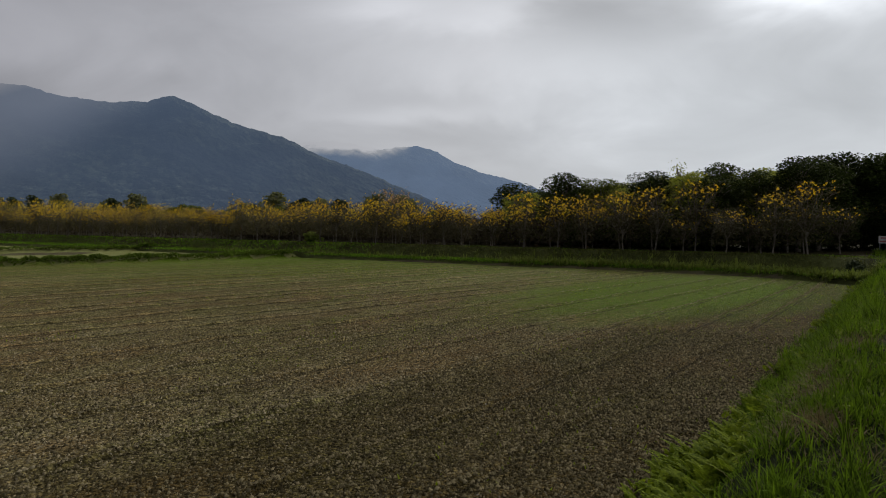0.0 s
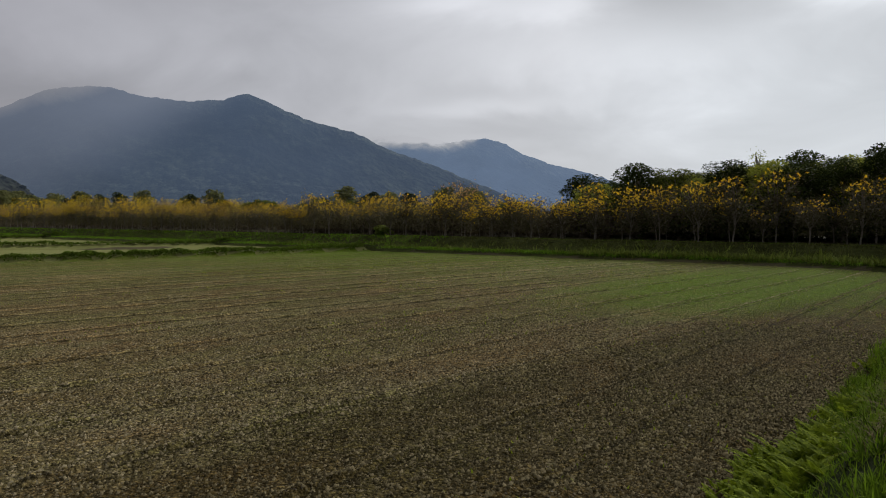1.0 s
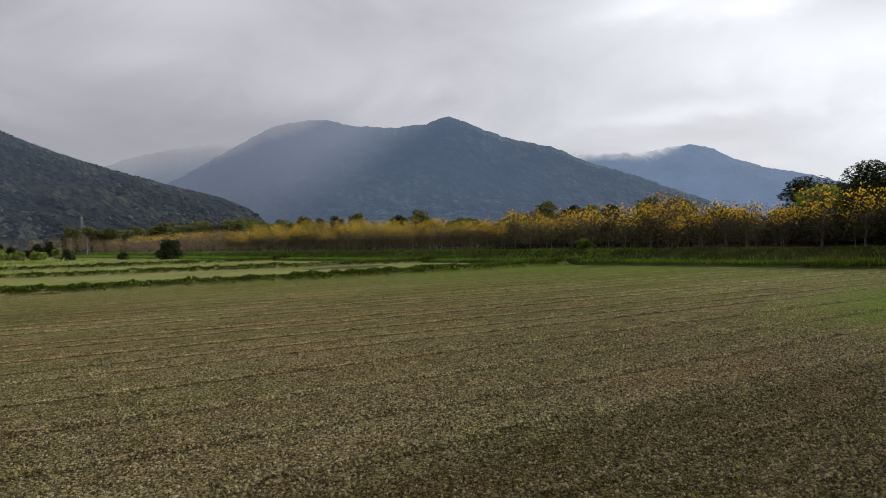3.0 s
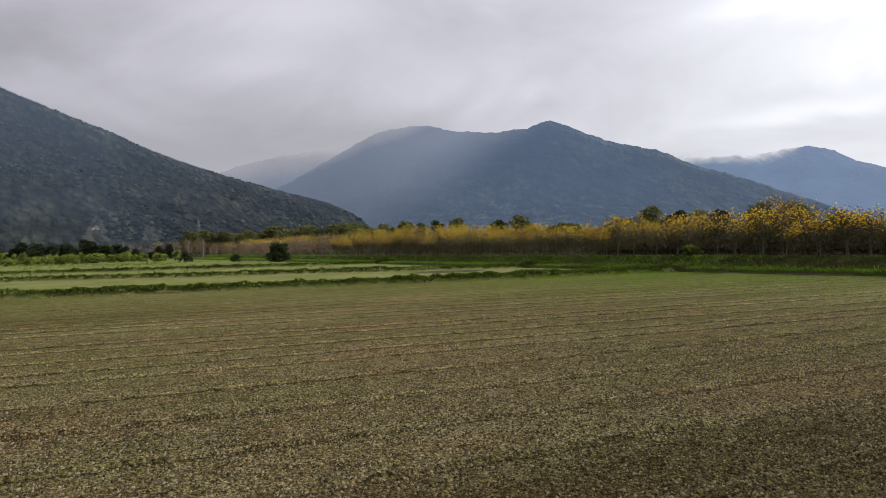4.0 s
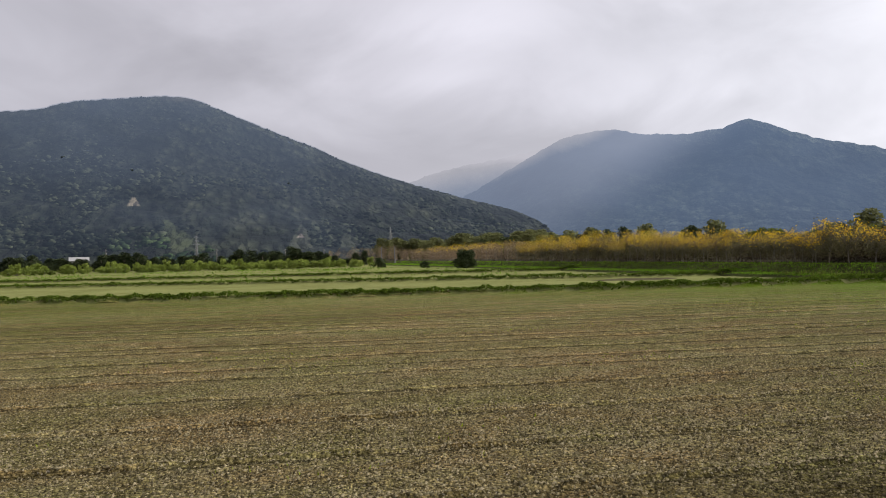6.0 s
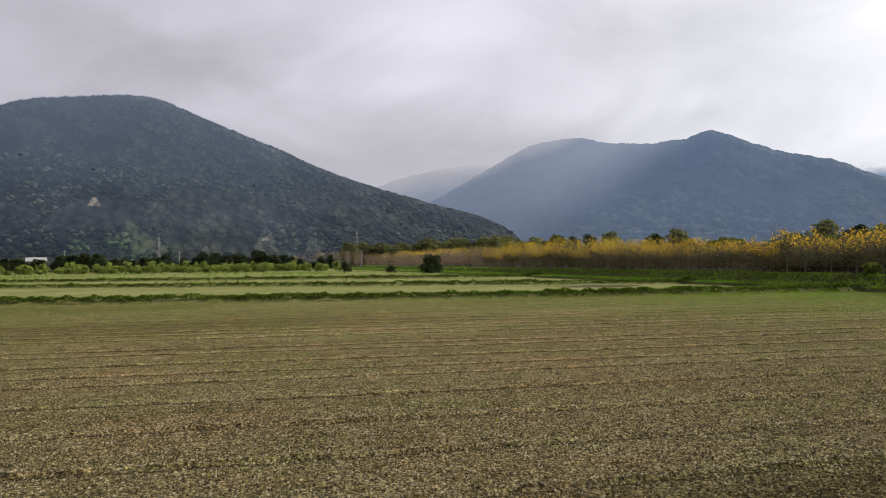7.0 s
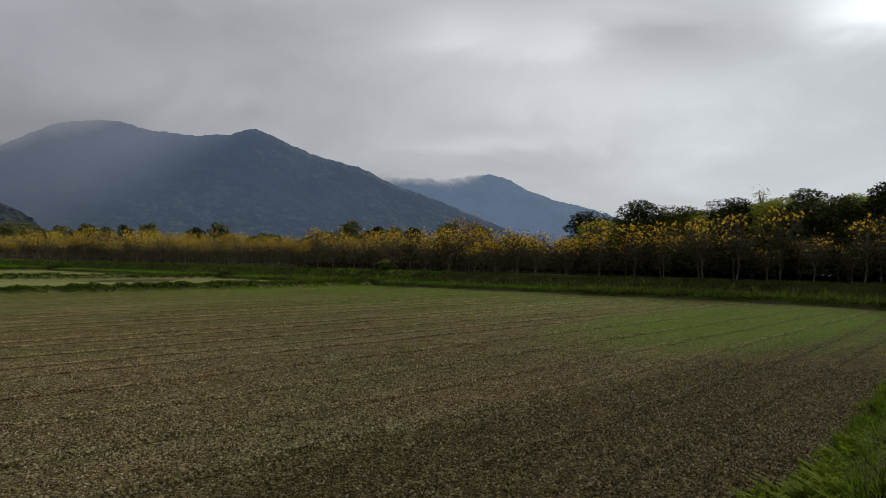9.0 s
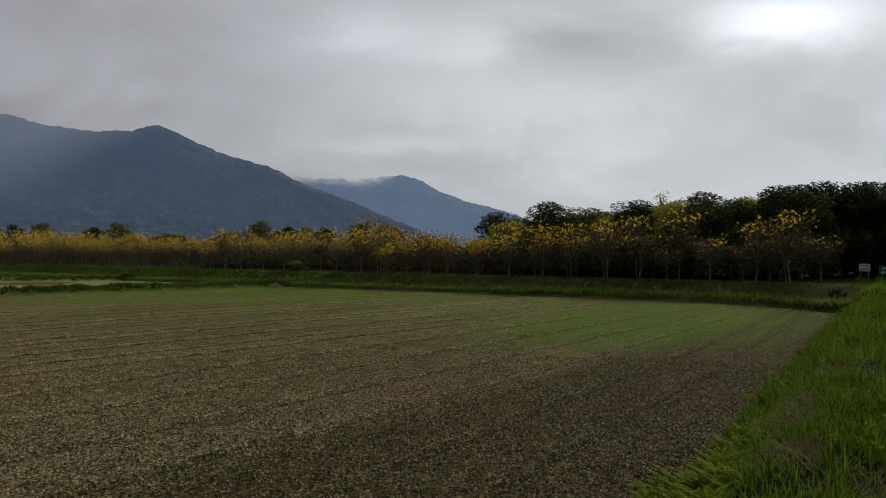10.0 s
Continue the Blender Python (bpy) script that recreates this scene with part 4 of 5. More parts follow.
kinds = [flowering_tree(200, 105, FLOWER, bare_label), flowering_tree(201, 145, FLOWER, bare_label), flowering_tree(202, 62, FLOWER, few_label, dry=SHADED_POD),
         flowering_tree(203, 30, FLOWER, few_label, dry=SHADED_POD), flowering_tree(204, 190, FLOWER, bare_label, 4.3), flowering_tree(205, 95, FLOWER, bare_label),
         flowering_tree(206, 105, FLOWER, bare_label, dry=SHADED_POD), flowering_tree(207, 150, FLOWER, bare_label, 4.3, SHADED_POD)]
placed = [False] * len(kinds)


def plant(which, m):
    if placed[which]:
        return copy_thing(kinds[which], m)
    placed[which] = True
    kinds[which].matrix_world = m
    return kinds[which]


pick = random.Random(5)
for line, (gap, a, b) in enumerate(((2.45, 5.5, 150), (2.7, 6.0, 130), (3.0, 4.0, 115), (3.4, 30.0, 110))):
    v = a
    while v < b:
        u = crest_u(v) + 0.6 + line * 2.6 + pick.uniform(-0.35, 0.35)
        rich = lattice(np.array([v * 0.11]), np.array([line * 1.7]), 12)[0]
        shady = pick.random() < (62 - v) / 34  # trees with shade put into their leaf colour, commoner towards the evergreen wood
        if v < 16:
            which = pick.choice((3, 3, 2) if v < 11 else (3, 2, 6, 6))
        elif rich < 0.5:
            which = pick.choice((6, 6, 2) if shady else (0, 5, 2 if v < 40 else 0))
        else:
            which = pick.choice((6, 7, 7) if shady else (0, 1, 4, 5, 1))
        s = pick.uniform(0.83, 1.08) * (1.06 if v < 12 else 1.0)
        plant(which, standing(u, v, pick.uniform(0, 360), s, s * pick.uniform(0.88, 1.04)))
        v += gap * pick.uniform(0.8, 1.25)

for k in range(9):
    v = -9.0 + k * 1.7 + pick.uniform(-0.5, 0.5)
    s = pick.uniform(1.05, 1.4)
    plant(3, standing(68.5 + pick.uniform(-0.8, 2.2), v, pick.uniform(0, 360), s * 0.9, s))

faded = flowering_tree(230, 170, PALE_FLOWER, "taller slim tree with faded peach-coloured blossom", 4.6)
faded.matrix_world = standing(57.5, 42.1, 40, 1.12)


def far_plantation():
    """The far end of the plantation, one joined mesh for each material."""
    root = thing("far_plantation", "distant rows of slim trees in yellow blossom", "trees", kind="stuff")
    r = np.random.default_rng(300)
    k = 330
    v = r.uniform(105, 330, k)
    u = crest_u(v) + r.uniform(0.5, 26, k)
    far_u, far_v = r.uniform(40, 75, 60), r.uniform(330, 400, 60)
    u, v = np.concatenate([u, far_u]), np.concatenate([v, far_v])
    z = ground_z(u, v)
    tall = r.uniform(3.9, 5.3, len(u)) * np.where(v > 330, 1.5, 1.0)
    base = np.stack([u, v, z - 0.1], -1)
    stems = [tube([b, b + [r.normal() * 0.1, r.normal() * 0.1, h * 0.5], b + [r.normal() * 0.2, r.normal() * 0.2, h * 0.9]], [0.06, 0.045, 0.015], 4) for b, h in zip(base, tall)]
    part("trunk", mesh_of("trunk", *join(stems), BARK), root)
    who = np.repeat(np.arange(len(u)), 130)
    f = r.uniform(0.15, 1.0, len(who))
    spread = r.normal(size=(len(who), 2)) * (0.3 + 0.6 * f)[:, None]
    spots = base[who] + np.concatenate([spread, (f * tall[who])[:, None]], 1)
    tan = v[who] > 150 + 30 * r.uniform(-1, 1, len(who))
    for name, pick_, mat_, seed in (("dry_foliage", ~tan, POD, 301), ("tan_foliage", tan, TAN_LEAF, 303)):
        part(name, mesh_of(name, *leaves(spots[pick_], r.uniform(0.10, 0.24, pick_.sum()), seed, 0.2, 1.8), mat_), root)
    rich = np.where(v < 150, 1.0, np.where(v < 190, 0.22, np.where(v < 268, 0.6, 0.06)))
    who = np.repeat(np.arange(len(u)), (46 * rich * r.uniform(0.1, 1.6, len(u))).astype(int))
    f = np.clip(r.normal(0.92, 0.09, len(who)), 0.4, 1.06)
    spots = base[who] + np.concatenate([r.normal(size=(len(who), 2)) * 0.8, (f * tall[who])[:, None]], 1)
    part("blossom", mesh_of("blossom", *leaves(spots, r.uniform(0.11, 0.25, len(spots)), 302, 0.0, 1.0), FLOWER), root)


far_plantation()


def undergrowth(seed, k, a, b):
    """Saplings and brush between and behind the rows of trees."""
    r = np.random.default_rng(seed)
    v = np.where(r.uniform(0, 1, k) < 0.6, r.uniform(a, min(b, 70), k), r.uniform(min(b, 70) - 10, b, k))
    u = crest_u(v) + np.where(r.uniform(0, 1, k) < 0.3, r.normal(19.5, 0.7, k), 4.5 + 15.0 * r.uniform(0, 1, k) ** 0.8)
    u = np.where(v < 6, np.maximum(u, 67.5 + r.uniform(0, 3, k)), u)
    high = (1.2 + 2.2 * fractal(u * 0.3, v * 0.3, 311, 3)) * r.uniform(0, 1, k) ** 0.8
    spots = np.stack([u, v, ground_z(u, v) + high], -1)
    return leaves(spots, r.uniform(0.10, 0.26, k), seed + 2, 0.2, 2.0)


stuff("undergrowth", undergrowth(310, 80000, 18, 190), TWIG, "brown brush and saplings in the shade between the trees", "undergrowth")
# dark leaves added where the inside of the wood is black with shade
stuff("green_undergrowth", undergrowth(315, 30000, -12, 24), EVERGREEN, "dark evergreen leaves added to fill in the deep shade under the trees", "undergrowth")

dark_label = "dense dark evergreen tree behind the flowering plantation"
woods = [leafy_tree("evergreen_tree", 400, dark_label, EVERGREEN, 7.2, 2.3, 15000, 0.10, group="evergreen wood", clumps=36, puff=0.85),
         leafy_tree("evergreen_tree", 401, "bushy mid-green tree behind the flowering plantation", MID_LEAF, 6.8, 2.5, 15000, 0.10, group="evergreen wood", clumps=36, puff=0.85),
         leafy_tree("evergreen_tree", 402, "evergreen tree with fresh yellow-green leaves", LIME_LEAF, 6.9, 2.4, 15000, 0.10, group="evergreen wood", clumps=36, puff=0.85),
         leafy_tree("evergreen_tree", 403, dark_label, EVERGREEN, 7.4, 2.1, 15000, 0.10, group="evergreen wood", clumps=36, puff=0.85)]
belt_label = "distant bushy dark tree beyond the farm plots"
belt_group = "tree belt beyond the plots"
woods += [leafy_tree("belt_tree", 410, belt_label, BELT_LEAF, 7.2, 1.9, 1900, 0.3, group=belt_group, clumps=20, puff=0.9),
          leafy_tree("belt_tree", 411, belt_label, BELT_LEAF, 7.9, 1.5, 1900, 0.3, group=belt_group, clumps=20, puff=0.9),
          leafy_tree("belt_tree", 412, "distant bushy tree with fresh green leaves", MID_LEAF, 7.0, 2.4, 1900, 0.3, group=belt_group, clumps=22, puff=0.8),
          leafy_tree("wood_tree", 413, "brownish green tree of the wood below the hill", WOOD_LEAF, 7.2, 2.3, 1900, 0.3, group="wood below the hill", clumps=24, puff=0.8)]
first = [True] * len(woods)


def grow(which, m):
    if first[which]:
        first[which] = False
        woods[which].matrix_world = m
        return
    copy_thing(woods[which], m)


for line, (u0, a, b, gap) in enumerate(((60.5, 7, 28, 2.7), (64.5, 6, 32, 2.8), (69.5, -20, 37, 2.3), (72.5, -20, 12, 2.4))):
    v = a
    while v < b:
        fade = 1.0 - 0.002 * max(v, 0) - 0.006 * max(v - 14, 0)
        s = pick.uniform(0.86, 1.06) * fade * (1.0 + 0.05 * line) * (1.03 if v < 6 else 1.0)
        grow(pick.choice((0, 0, 3, 1, 2, 2) if 8 < v < 46 else (0, 3)), standing(u0 + pick.uniform(-1.2, 1.2) + crest_u(v) - 51.5, v, pick.uniform(0, 360), s * 1.22, s))
        v += gap * pick.uniform(0.75, 1.25)
for u, v, s in ((66.0, 22.5, 0.93), (67.0, 19.5, 0.98), (67.5, 10.0, 1.08)):
    grow(2, standing(u, v, 40 * v, s * 1.15, s))
for _ in range(125):
    v = pick.uniform(40, 330)
    s = pick.uniform(0.74, 1.04) * min(1.0, 0.68 + (v - 40) * 0.004) * (1 + max(0, v - 120) * 0.002)
    grow(pick.choice((4, 6, 6, 6, 7)), standing(crest_u(v) + 20 + pick.uniform(0, 14) + v * 0.05, v, pick.uniform(0, 360), s * 1.12, s))

slim = leafy_tree("tall_slim_tree", 420, "tall thin tree with a sparse pale crown", LIME_LEAF, 7.8, 0.45, 150, 0.11, low=0.8, clumps=7)
slim.matrix_world = standing(66.5, 17.4, 0, 1.02)

bush = leafy_tree("bush", 430, "rounded dark green bush at the end of the embankment", BELT_LEAF, 3.6, 2.5, 4200, 0.26, "bush", low=0.08, clumps=34)
bush.matrix_world = standing(47.0, 158.0, 0, 1.1)
small_bush = leafy_tree("bush", 431, "small dark shrub in the grass by the plantation", BELT_LEAF, 1.6, 1.3, 900, 0.2, "bush", low=0.08, clumps=16)
small_bush.matrix_world = standing(42.0, 176.0, 0, 1.0)
for u, v, s in ((36.0, 205.0, 1.6), (48.6, 2.7, 0.45), (47.3, 2.3, 0.36)):
    copy_thing(small_bush, standing(u, v, u * 9, s))

# shrub belt and tree belt across the far side of the plots
shrub_label = "yellow-green broad-leaved shrub in the far belt"
shrubs = [leafy_tree("shrub", 440 + k, shrub_label, HEDGE_LEAF, 2.1 + 0.3 * k, 1.2, 420, 0.34, "shrub", "shrub belt beyond the plots", 0.15, 9, puff=0.85) for k in range(3)]
for k in range(250):
    u = 36 - k * 0.62 + pick.uniform(-1.2, 1.2)
    m = standing(u, 252 + pick.uniform(-24, 24) - 0.25 * u, pick.uniform(0, 360), pick.uniform(0.7, 1.5), pick.uniform(0.5, 1.25))
    if k < 3:
        shrubs[k].matrix_world = m
    else:
        copy_thing(shrubs[k % 3], m)
copy_thing(shrubs[0], standing(53.9, 49.2, 20, 0.8, 0.5))
for k in range(150):
    u = 42 - k * 1.36 + pick.uniform(-1.5, 1.5)
    s = pick.uniform(0.5, 1.12) * (0.8 + 0.5 * lattice(np.array([u * 0.06]), np.array([3.0]), 8)[0])
    grow(pick.choice((4, 5, 5)), standing(u, 300 + pick.uniform(-14, 14) - 0.25 * u, pick.uniform(0, 360), s * pick.uniform(1.1, 1.7), s))
# brown-green wood at the foot of the hill
for k in range(95):
    bearing_ = pick.uniform(33.0, 47.5)
    a = radians(bearing_)
    d = pick.uniform(400, 520)
    s = pick.uniform(1.45, 1.85) * (1.06 if bearing_ < 42 else 0.9)
    grow(pick.choice((5, 6, 7, 7, 7)), pose(-math.sin(a) * d, math.cos(a) * d, 0.9, 0, 0, pick.uniform(0, 360)) @ Matrix.Diagonal((s * 1.4, s * 1.4, s, 1)))
for bearing_, d, s in ((34.3, 330, 1.65), (33.2, 345, 1.4), (36.4, 380, 1.45)):
    a = radians(bearing_)
    grow(6, pose(-math.sin(a) * d, math.cos(a) * d, 0.9, 0, 0, bearing_ * 7) @ Matrix.Diagonal((s * 1.3, s * 1.3, s, 1)))


# ---- signs, poles, pylon, house ----
def block(lo, hi, bevel=0.0):
    bm = bmesh.new()
    bmesh.ops.create_cube(bm, size=1.0, matrix=Matrix.LocRotScale((Vector(lo) + Vector(hi)) / 2, None, Vector(hi) - Vector(lo)))
    if bevel:
        bmesh.ops.bevel(bm, geom=bm.edges[:], offset=bevel, segments=2, affect="EDGES", profile=0.5)
    return bm


def solid(name, bm, mat_, parent, label=""):
    me = bpy.data.meshes.new(name)
    bm.to_mesh(me)
    bm.free()
    me.materials.append(mat_)
    return part(name, me, parent, label)


def sign(name, label, m, wide, low, high, face, ink, rows):
    root = thing(name, label, "sign", at=m)
    for x in (-wide * 0.36, wide * 0.36):
        solid("post", block((x - 0.03, 0.01, -0.2), (x + 0.03, 0.07, high - 0.05), 0.006), STEEL, root)
    board = solid("board", block((-wide / 2, -0.03, low), (wide / 2, 0.005, high), 0.008), face, root)
    for k in range(rows):
        z = low + (high - low) * (k + 0.6) / (rows + 0.2)
        half = wide * (0.38 - 0.07 * (k % 2))
        for c in range(4):
            x = -half + 2 * half * c / 4
            solid("bar", block((x, -0.036, z - 0.05), (x + half * 0.4, -0.031, z + 0.05)), ink, board)


sign("notice_sign", "white notice board with red lettering on two posts", PLACE @ pose(65.3, 1.6, 1.2, 0, 0, -85), 0.76, 0.6, 1.17, WHITE, RED, 2)
sign("direction_sign", "dark green board on two posts beside the road", PLACE @ pose(65.0, 0.0, 1.2, 0, 0, -85), 1.3, 0.35, 1.05, GREEN_PAINT, WHITE, 2)


def pole(az, d, tall):
    a = radians(az)
    root = thing("utility_pole", "pale concrete utility pole with a short crossarm", "pole", "poles beyond the plots", at=pose(-math.sin(a) * d, math.cos(a) * d, 0.0, 0, 0, az))
    part("shaft", mesh_of("shaft", *tube([(0, 0, -0.3), (0, 0, tall * 0.5), (0, 0, tall)], [0.28, 0.24, 0.2], 8), CONCRETE, True), root)
    solid("crossarm", block((-0.9, -0.07, tall - 0.75), (0.9, 0.07, tall - 0.6), 0.01), STEEL, root)


for az, d, tall in ((67.4, 330, 9.0), (61.3, 330, 9.5), (59.9, 320, 8.0), (47.6, 330, 7.6), (54.9, 360, 8.0), (52.0, 380, 8.0), (46.6, 300, 7.2)):
    pole(az, d, tall)


def pylon(az, d, tall, foot):
    a = radians(az)
    root = thing("pylon", "steel lattice power pylon before the wooded hill", "pylon", at=pose(-math.sin(a) * d, math.cos(a) * d, 0, 0, 0, az + 30))
    legs = [(foot, foot), (-foot, foot), (-foot, -foot), (foot, -foot)]
    taper = lambda z: 1 - 0.86 * (z / tall) ** 0.8
    for x, y in legs:
        part("leg", mesh_of("leg", *tube([(x * taper(z), y * taper(z), z) for z in np.linspace(0, tall, 6)], [0.22] * 6, 5), STEEL), root)
    braces = []
    steps = np.linspace(0, tall * 0.95, 9)
    for lo, hi in zip(steps[:-1], steps[1:]):
        for k in range(4):
            (xa, ya), (xb, yb) = legs[k], legs[(k + 1) % 4]
            braces.append(tube([(xa * taper(lo), ya * taper(lo), lo), (xb * taper(hi), yb * taper(hi), hi)], [0.1, 0.1], 4))
            braces.append(tube([(xb * taper(lo), yb * taper(lo), lo), (xa * taper(hi), ya * taper(hi), hi)], [0.1, 0.1], 4))
    part("lattice", mesh_of("lattice", *join(braces), STEEL), root)
    for z, half in ((tall * 0.7, 3.2), (tall * 0.82, 2.7), (tall * 0.93, 2.2)):
        part("arm", mesh_of("arm", *join([tube([(-half, 0, z), (0, 0, z + 0.8), (half, 0, z)], [0.1, 0.18, 0.1], 4), tube([(-half, 0, z), (half, 0, z)], [0.12, 0.12], 4)]), STEEL), root)


pylon(46.85, 600, 27.0, 1.7)
pylon(61.3, 650, 25.0, 1.6)


def farmhouse(az, d, wide, deep, tall):
    a = radians(az)
    root = thing("farmhouse", "small pale farmhouse with a sheet roof among trees", "house", at=pose(-math.sin(a) * d, math.cos(a) * d, 0, 0, 0, az))
    wall = solid("wall", block((-wide / 2, -deep / 2, 0), (wide / 2, deep / 2, tall)), PLASTER, root)
    bm = bmesh.new()
    half, e = wide / 2 + 0.4, deep / 2 + 0.4
    pts = [bm.verts.new(p) for p in ((-half, -e, tall), (half, -e, tall), (half, e, tall), (-half, e, tall), (-half, 0, tall + 1.6), (half, 0, tall + 1.6))]
    for f in ((0, 1, 5, 4), (2, 3, 4, 5), (0, 4, 3), (1, 2, 5), (3, 2, 1, 0)):
        bm.faces.new([pts[i] for i in f])
    solid("roof", bm, ROOF, root)
    for k in range(3):
        x = -wide * 0.33 + k * wide * 0.33
        solid("window", block((x - 0.6, -deep / 2 - 0.03, tall * 0.4), (x + 0.6, -deep / 2 + 0.05, tall * 0.75)), GLASS, wall)


farmhouse(69.1, 345, 7, 6, 4.6)


# ---- mountains ----
def crowns_of(spot, size, seed):
    """Rounded uneven tree crowns, open below."""
    r = np.random.default_rng(seed)
    bm = bmesh.new()
    bmesh.ops.create_icosphere(bm, subdivisions=1, radius=1.0)
    bmesh.ops.delete(bm, geom=[f for f in bm.faces if f.normal.z < -0.5], context="FACES")
    bm.verts.index_update()
    ball = np.array([v.co[:] for v in bm.verts])
    tri = np.array([[v.index for v in f.verts] for f in bm.faces])
    bm.free()
    k = len(spot)
    pts = ball[None] * r.uniform(0.45, 1.45, (k, len(ball), 1)) * size[:, None, None] * np.array([1.15, 1.15, 0.75])
    pts = pts + spot[:, None] + np.array([0, 0, 0.3]) * size[:, None, None]
    return pts.reshape(-1, 3), (np.arange(k)[:, None, None] * len(ball) + tri).reshape(-1, 3)


def ridge(name, label, skyline, near, crest, back, mat_, haze_, seed, rough, rows=72, cols=360, spur=0.16, canopy=0):
    """A mountain range round the plain: crest heights by bearing, slopes with spurs and gullies."""
    az = np.linspace(skyline[0][0], skyline[-1][0], cols)
    el = np.interp(az, [p[0] for p in skyline], [p[1] for p in skyline])
    el = np.convolve(np.pad(el, 4, mode="edge"), np.ones(9) / 9, "valid")
    el = el + rough * (fractal(az * 2.2, az * 0, seed, 5, 0.6) - 0.5)
    high = np.tan(np.radians(np.maximum(el, 0.05))) * crest + EYE
    d = np.concatenate([np.linspace(near, crest, rows), np.linspace(crest, back, rows // 4)[1:]])
    aa, dd = np.meshgrid(np.radians(az), d, indexing="ij")
    f = np.where(dd < crest, (dd - near) / (crest - near), 1 - (dd - crest) / (back - crest))
    x, y = -np.sin(aa) * dd, np.cos(aa) * dd
    s = crest / 6.0
    gully = 1 - np.abs(2 * fractal(x / s + 0.35 * dd / s * 0, y / s, seed + 3, 5, 0.55) - 1)
    shape = np.clip(f, 0, 1) ** 1.12
    h = high[:, None] * shape * (1 - spur * 3.2 * np.clip(f, 0, 1) * np.clip(1 - f, 0, 1) * 2 * (1 - gully))
    h = h + 0.012 * crest * (fractal(x / s * 5, y / s * 5, seed + 8, 4) - 0.5) * np.clip(f * 5, 0, 1) * np.clip((1 - f) * 8, 0.07, 1)
    pts = np.stack([x, y, h - 1.0], -1).reshape(-1, 3)
    i = np.arange(cols * len(d)).reshape(cols, len(d))
    q = np.stack([i[:-1, :-1], i[:-1, 1:], i[1:, 1:], i[1:, :-1]], -1).reshape(-1, 4)
    ob = new(name, mesh_of(name, pts, q, mat_, True))
    tagged(ob, label, "mountain", kind="structure")
    if canopy:
        r = np.random.default_rng(seed + 20)
        ii = (r.uniform(0, 0.62, canopy) * (cols - 2)).astype(int)
        jj = (r.uniform(0, 1, canopy) ** 1.25 * (rows * 0.93 - 2)).astype(int) + 1
        ii = np.concatenate([ii, (r.uniform(0, 0.62, 1100) * (cols - 2)).astype(int)])
        jj = np.concatenate([jj, np.full(1100, rows - 2)])
        canopy = len(ii)
        grid = pts.reshape(cols, len(d), 3)
        f1, f2 = r.uniform(0, 1, (canopy, 1)), r.uniform(0, 1, (canopy, 1))
        spot = (grid[ii, jj] * (1 - f1) + grid[ii + 1, jj] * f1) * (1 - f2) + (grid[ii, jj + 1] * (1 - f1) + grid[ii + 1, jj + 1] * f1) * f2
        thick = fractal(spot[:, 0] * 0.012, spot[:, 1] * 0.012, seed + 21, 4)
        bare_ = np.zeros(canopy, bool)
        s_az = np.degrees(np.arctan2(-spot[:, 0], spot[:, 1]))
        s_el = np.degrees(np.arctan2(spot[:, 2] - EYE, np.hypot(spot[:, 0], spot[:, 1])))
        for a, top, foot, wide_, slant, _ in BARE:
            f = (top - s_el) / (top - foot)
            bare_ |= (f > -0.05) & (f < 1.1) & (np.abs(s_az - a - f * slant) < wide_ * np.clip(f, 0, 1) ** 0.7 * r.uniform(0.8, 1.1, canopy))
        keep = (thick > 0.45) & ~bare_ & ((r.uniform(0, 1, canopy) < 1.25 - 0.9 * jj / rows) | (jj == rows - 2))
        spot, thick = spot[keep], thick[keep]
        size = (0.9 + 3.0 * r.uniform(0, 1, len(spot)) ** 1.8) * (0.5 + 0.9 * thick)
        size[jj[keep] == rows - 2] *= 0.55
        ob = new("hill_forest", mesh_of("hill_forest", *crowns_of(spot, size, seed + 22), CANOPY))
        tagged(ob, "dense tree crowns covering the dark hill", "forest", kind="stuff")
    # haze and mist before the near side, as a glowing shell drawn towards the eye
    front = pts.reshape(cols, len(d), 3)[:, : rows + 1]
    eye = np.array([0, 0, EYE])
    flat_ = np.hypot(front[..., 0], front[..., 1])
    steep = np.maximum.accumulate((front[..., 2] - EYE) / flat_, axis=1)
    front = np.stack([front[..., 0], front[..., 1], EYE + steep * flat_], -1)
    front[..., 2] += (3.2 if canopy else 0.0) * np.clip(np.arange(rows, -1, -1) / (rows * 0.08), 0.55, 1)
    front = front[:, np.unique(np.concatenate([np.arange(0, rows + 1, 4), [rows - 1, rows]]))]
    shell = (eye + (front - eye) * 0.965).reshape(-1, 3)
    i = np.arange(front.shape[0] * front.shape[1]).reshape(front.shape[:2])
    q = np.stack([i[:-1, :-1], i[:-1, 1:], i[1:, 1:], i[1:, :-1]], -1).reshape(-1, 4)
    veil = new("backdrop_haze_shell", mesh_of("backdrop_haze_shell", shell, q, haze_, True))
    tagged(veil, "blue-grey haze and mist along the mountain side, added as a glowing shell", "mist", kind="structure")


BARE = ((65.5, 4.85, 4.2, 0.42, 0.0, (0.40, 0.33, 0.25)), (63.5, 3.25, 1.0, 1.25, -1.7, (0.088, 0.102, 0.052)), (53.6, 2.75, 0.9, 0.95, 0.1, (0.08, 0.084, 0.06)),
        (53.7, 2.0, 1.7, 0.3, 0.0, (0.42, 0.34, 0.29)), (50.3, 2.0, 0.9, 0.85, -0.4, (0.068, 0.074, 0.05)))
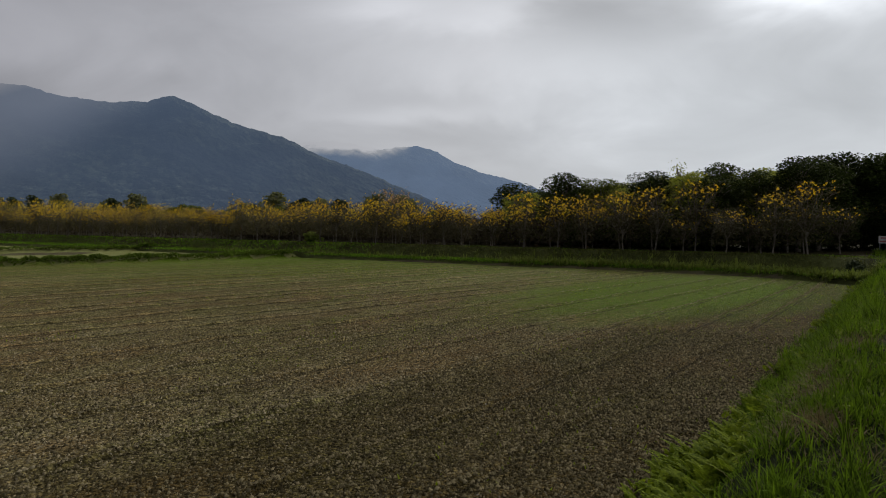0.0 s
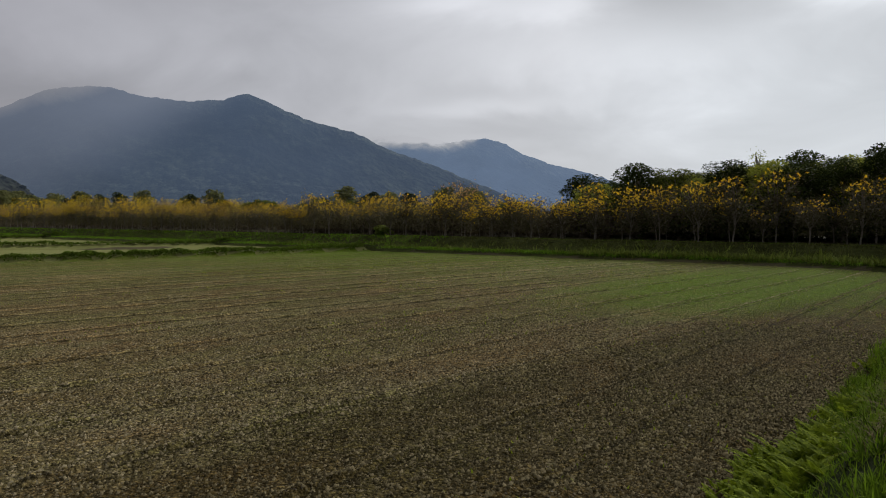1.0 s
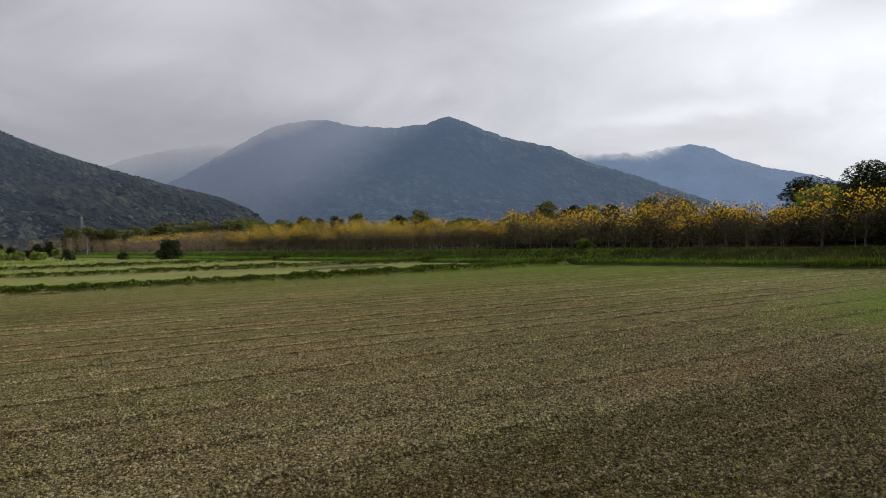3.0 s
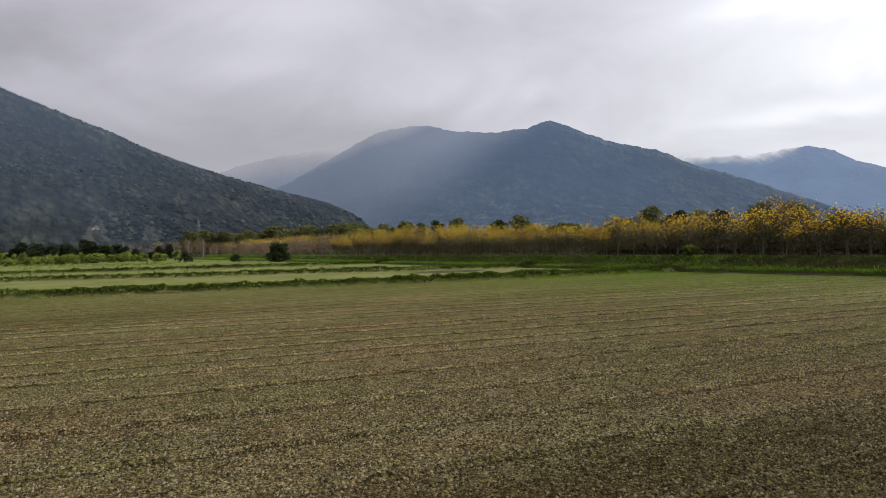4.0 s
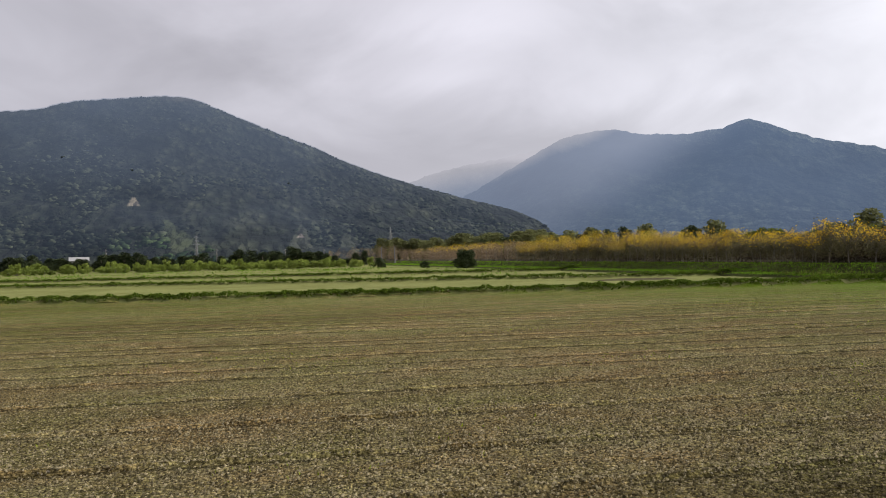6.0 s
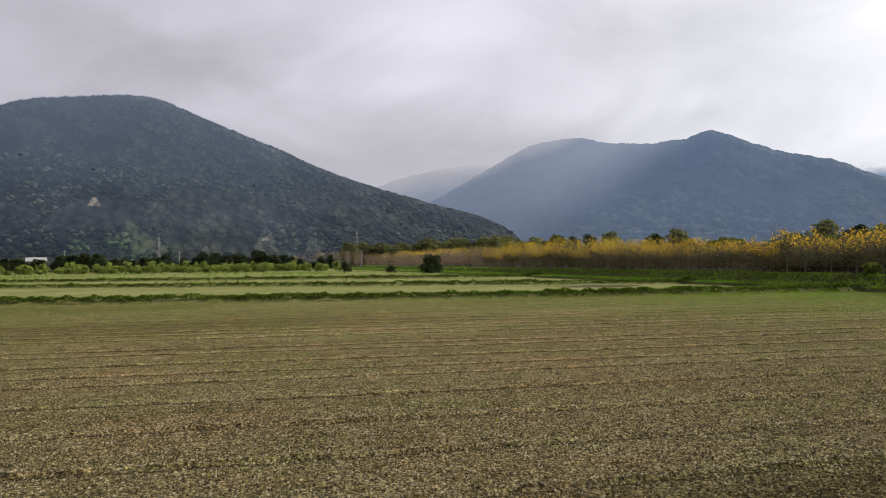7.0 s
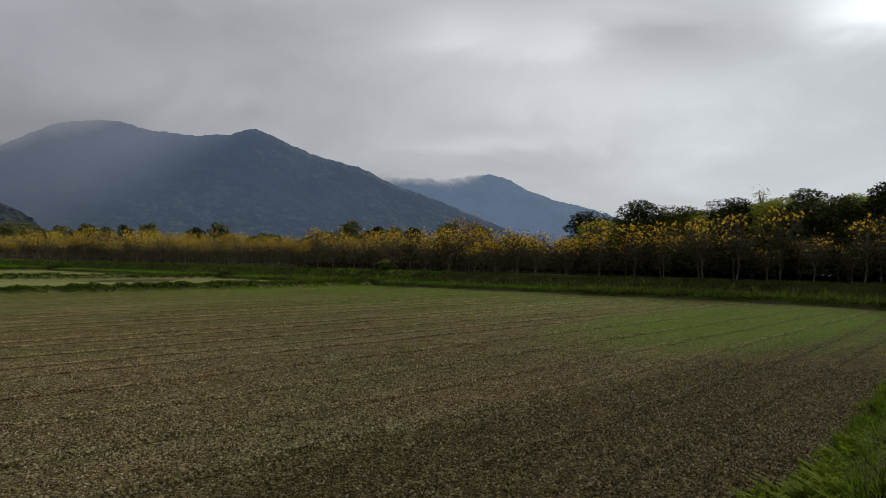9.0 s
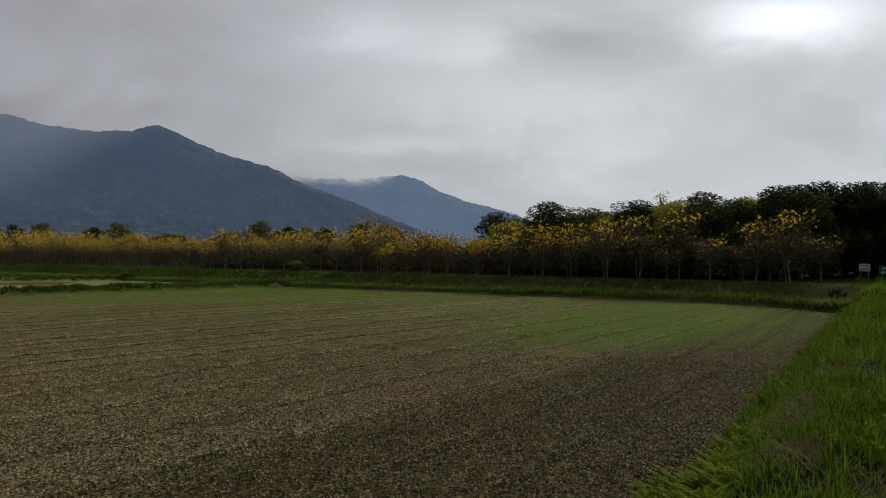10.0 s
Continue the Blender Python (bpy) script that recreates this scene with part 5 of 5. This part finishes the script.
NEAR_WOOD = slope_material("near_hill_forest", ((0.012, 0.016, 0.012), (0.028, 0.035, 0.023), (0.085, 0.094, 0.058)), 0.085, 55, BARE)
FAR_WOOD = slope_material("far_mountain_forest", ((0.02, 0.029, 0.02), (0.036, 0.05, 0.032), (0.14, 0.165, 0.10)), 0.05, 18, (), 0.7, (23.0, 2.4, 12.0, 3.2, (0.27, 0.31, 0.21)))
HILL_HAZE = haze_glow_material("hill_haze_glow", (0.100, 0.126, 0.174), (0.08, 0.48), ((30.0, 16.0), (48.0, 13.0), (60.0, 12.4), (75.0, 13.0), (110.0, 12.0)), 1.0, 0.25)
MAIN_HAZE = haze_glow_material("mountain_haze_glow", (0.083, 0.114, 0.174), (0.47, 0.78), ((-5.0, 15.0), (20.0, 12.0), (24.5, 10.8), (28.5, 9.7), (33.0, 8.2), (37.0, 6.8), (42.0, 5.6), (50.0, 4.5)), 1.7, 0.25, (35.0, 1.26, 4.5, 0.2), torn=0.8)
RIGHT_HAZE = haze_glow_material("distant_haze_glow", (0.15, 0.202, 0.30), (0.70, 0.80), ((-14.0, 9.0), (0.0, 7.4), (1.9, 6.7), (3.4, 5.9), (5.5, 5.5), (8.0, 5.6), (12.0, 5.6), (18.0, 5.5)), 0.42, 0.9, None, ((5.6, 5.7, 1.2, 0.35), (4.2, 5.9, 0.9, 0.3)))
LEFT_HAZE = haze_glow_material("valley_haze_glow", (0.15, 0.172, 0.222), (0.82, 0.92), ((20.0, 6.0), (33.0, 6.3), (37.0, 6.2), (41.0, 6.0), (46.0, 5.2), (58.0, 4.5)), 1.5, 0.25, torn=0.8)
ridge("hill", "dark forested hill with a few pale clearings",
      ((33.0, 0.2), (35.1, 2.48), (37.3, 3.5), (39.9, 4.16), (43.4, 5.13), (46.9, 6.2), (50.3, 7.5), (52.8, 8.67), (56.1, 9.9), (58.1, 10.65), (61.2, 11.93), (62.7, 12.05), (65.3, 11.8), (69.5, 11.3), (71.5, 10.6), (80, 9.5), (95, 6.0), (115, 2.0)),
      640, 1400, 1800, NEAR_WOOD, HILL_HAZE, 510, 0.16, 110, 460, 0.3, 15000)
ridge("mountain", "high blue-green forested mountain with its top in cloud",
      ((-2.5, 0.6), (1.9, 2.43), (6.0, 4.16), (9.4, 5.27), (12.0, 6.57), (15.9, 7.5), (18.3, 8.6), (20.2, 9.3), (21.8, 8.7), (24.6, 8.5), (27.6, 8.75), (30.0, 9.25), (33.3, 8.8), (36.9, 6.9), (40.2, 5.0), (46.0, 2.0)),
      1500, 3000, 3500, FAR_WOOD, MAIN_HAZE, 520, 0.22)
ridge("mountain", "distant mountain crossed by drifting cloud",
      ((-14.0, 0.3), (-8.0, 2.7), (-5.8, 3.5), (-2.8, 4.2), (-0.6, 5.05), (0.6, 5.8), (1.9, 6.2), (5.0, 5.9), (8.0, 6.4), (10.2, 6.4), (13.0, 6.0), (18.0, 4.0)),
      2700, 3900, 4300, FAR_WOOD, RIGHT_HAZE, 530, 0.3)
ridge("mountain", "faint mountain shoulder in the rain between the hills",
      ((21.0, 5.0), (27.0, 7.6), (31.0, 8.2), (34.1, 8.1), (38.1, 7.4), (41.6, 6.8), (44.7, 6.0), (50.0, 4.0), (58.0, 2.0)),
      2900, 3900, 4300, FAR_WOOD, LEFT_HAZE, 540, 0.3)
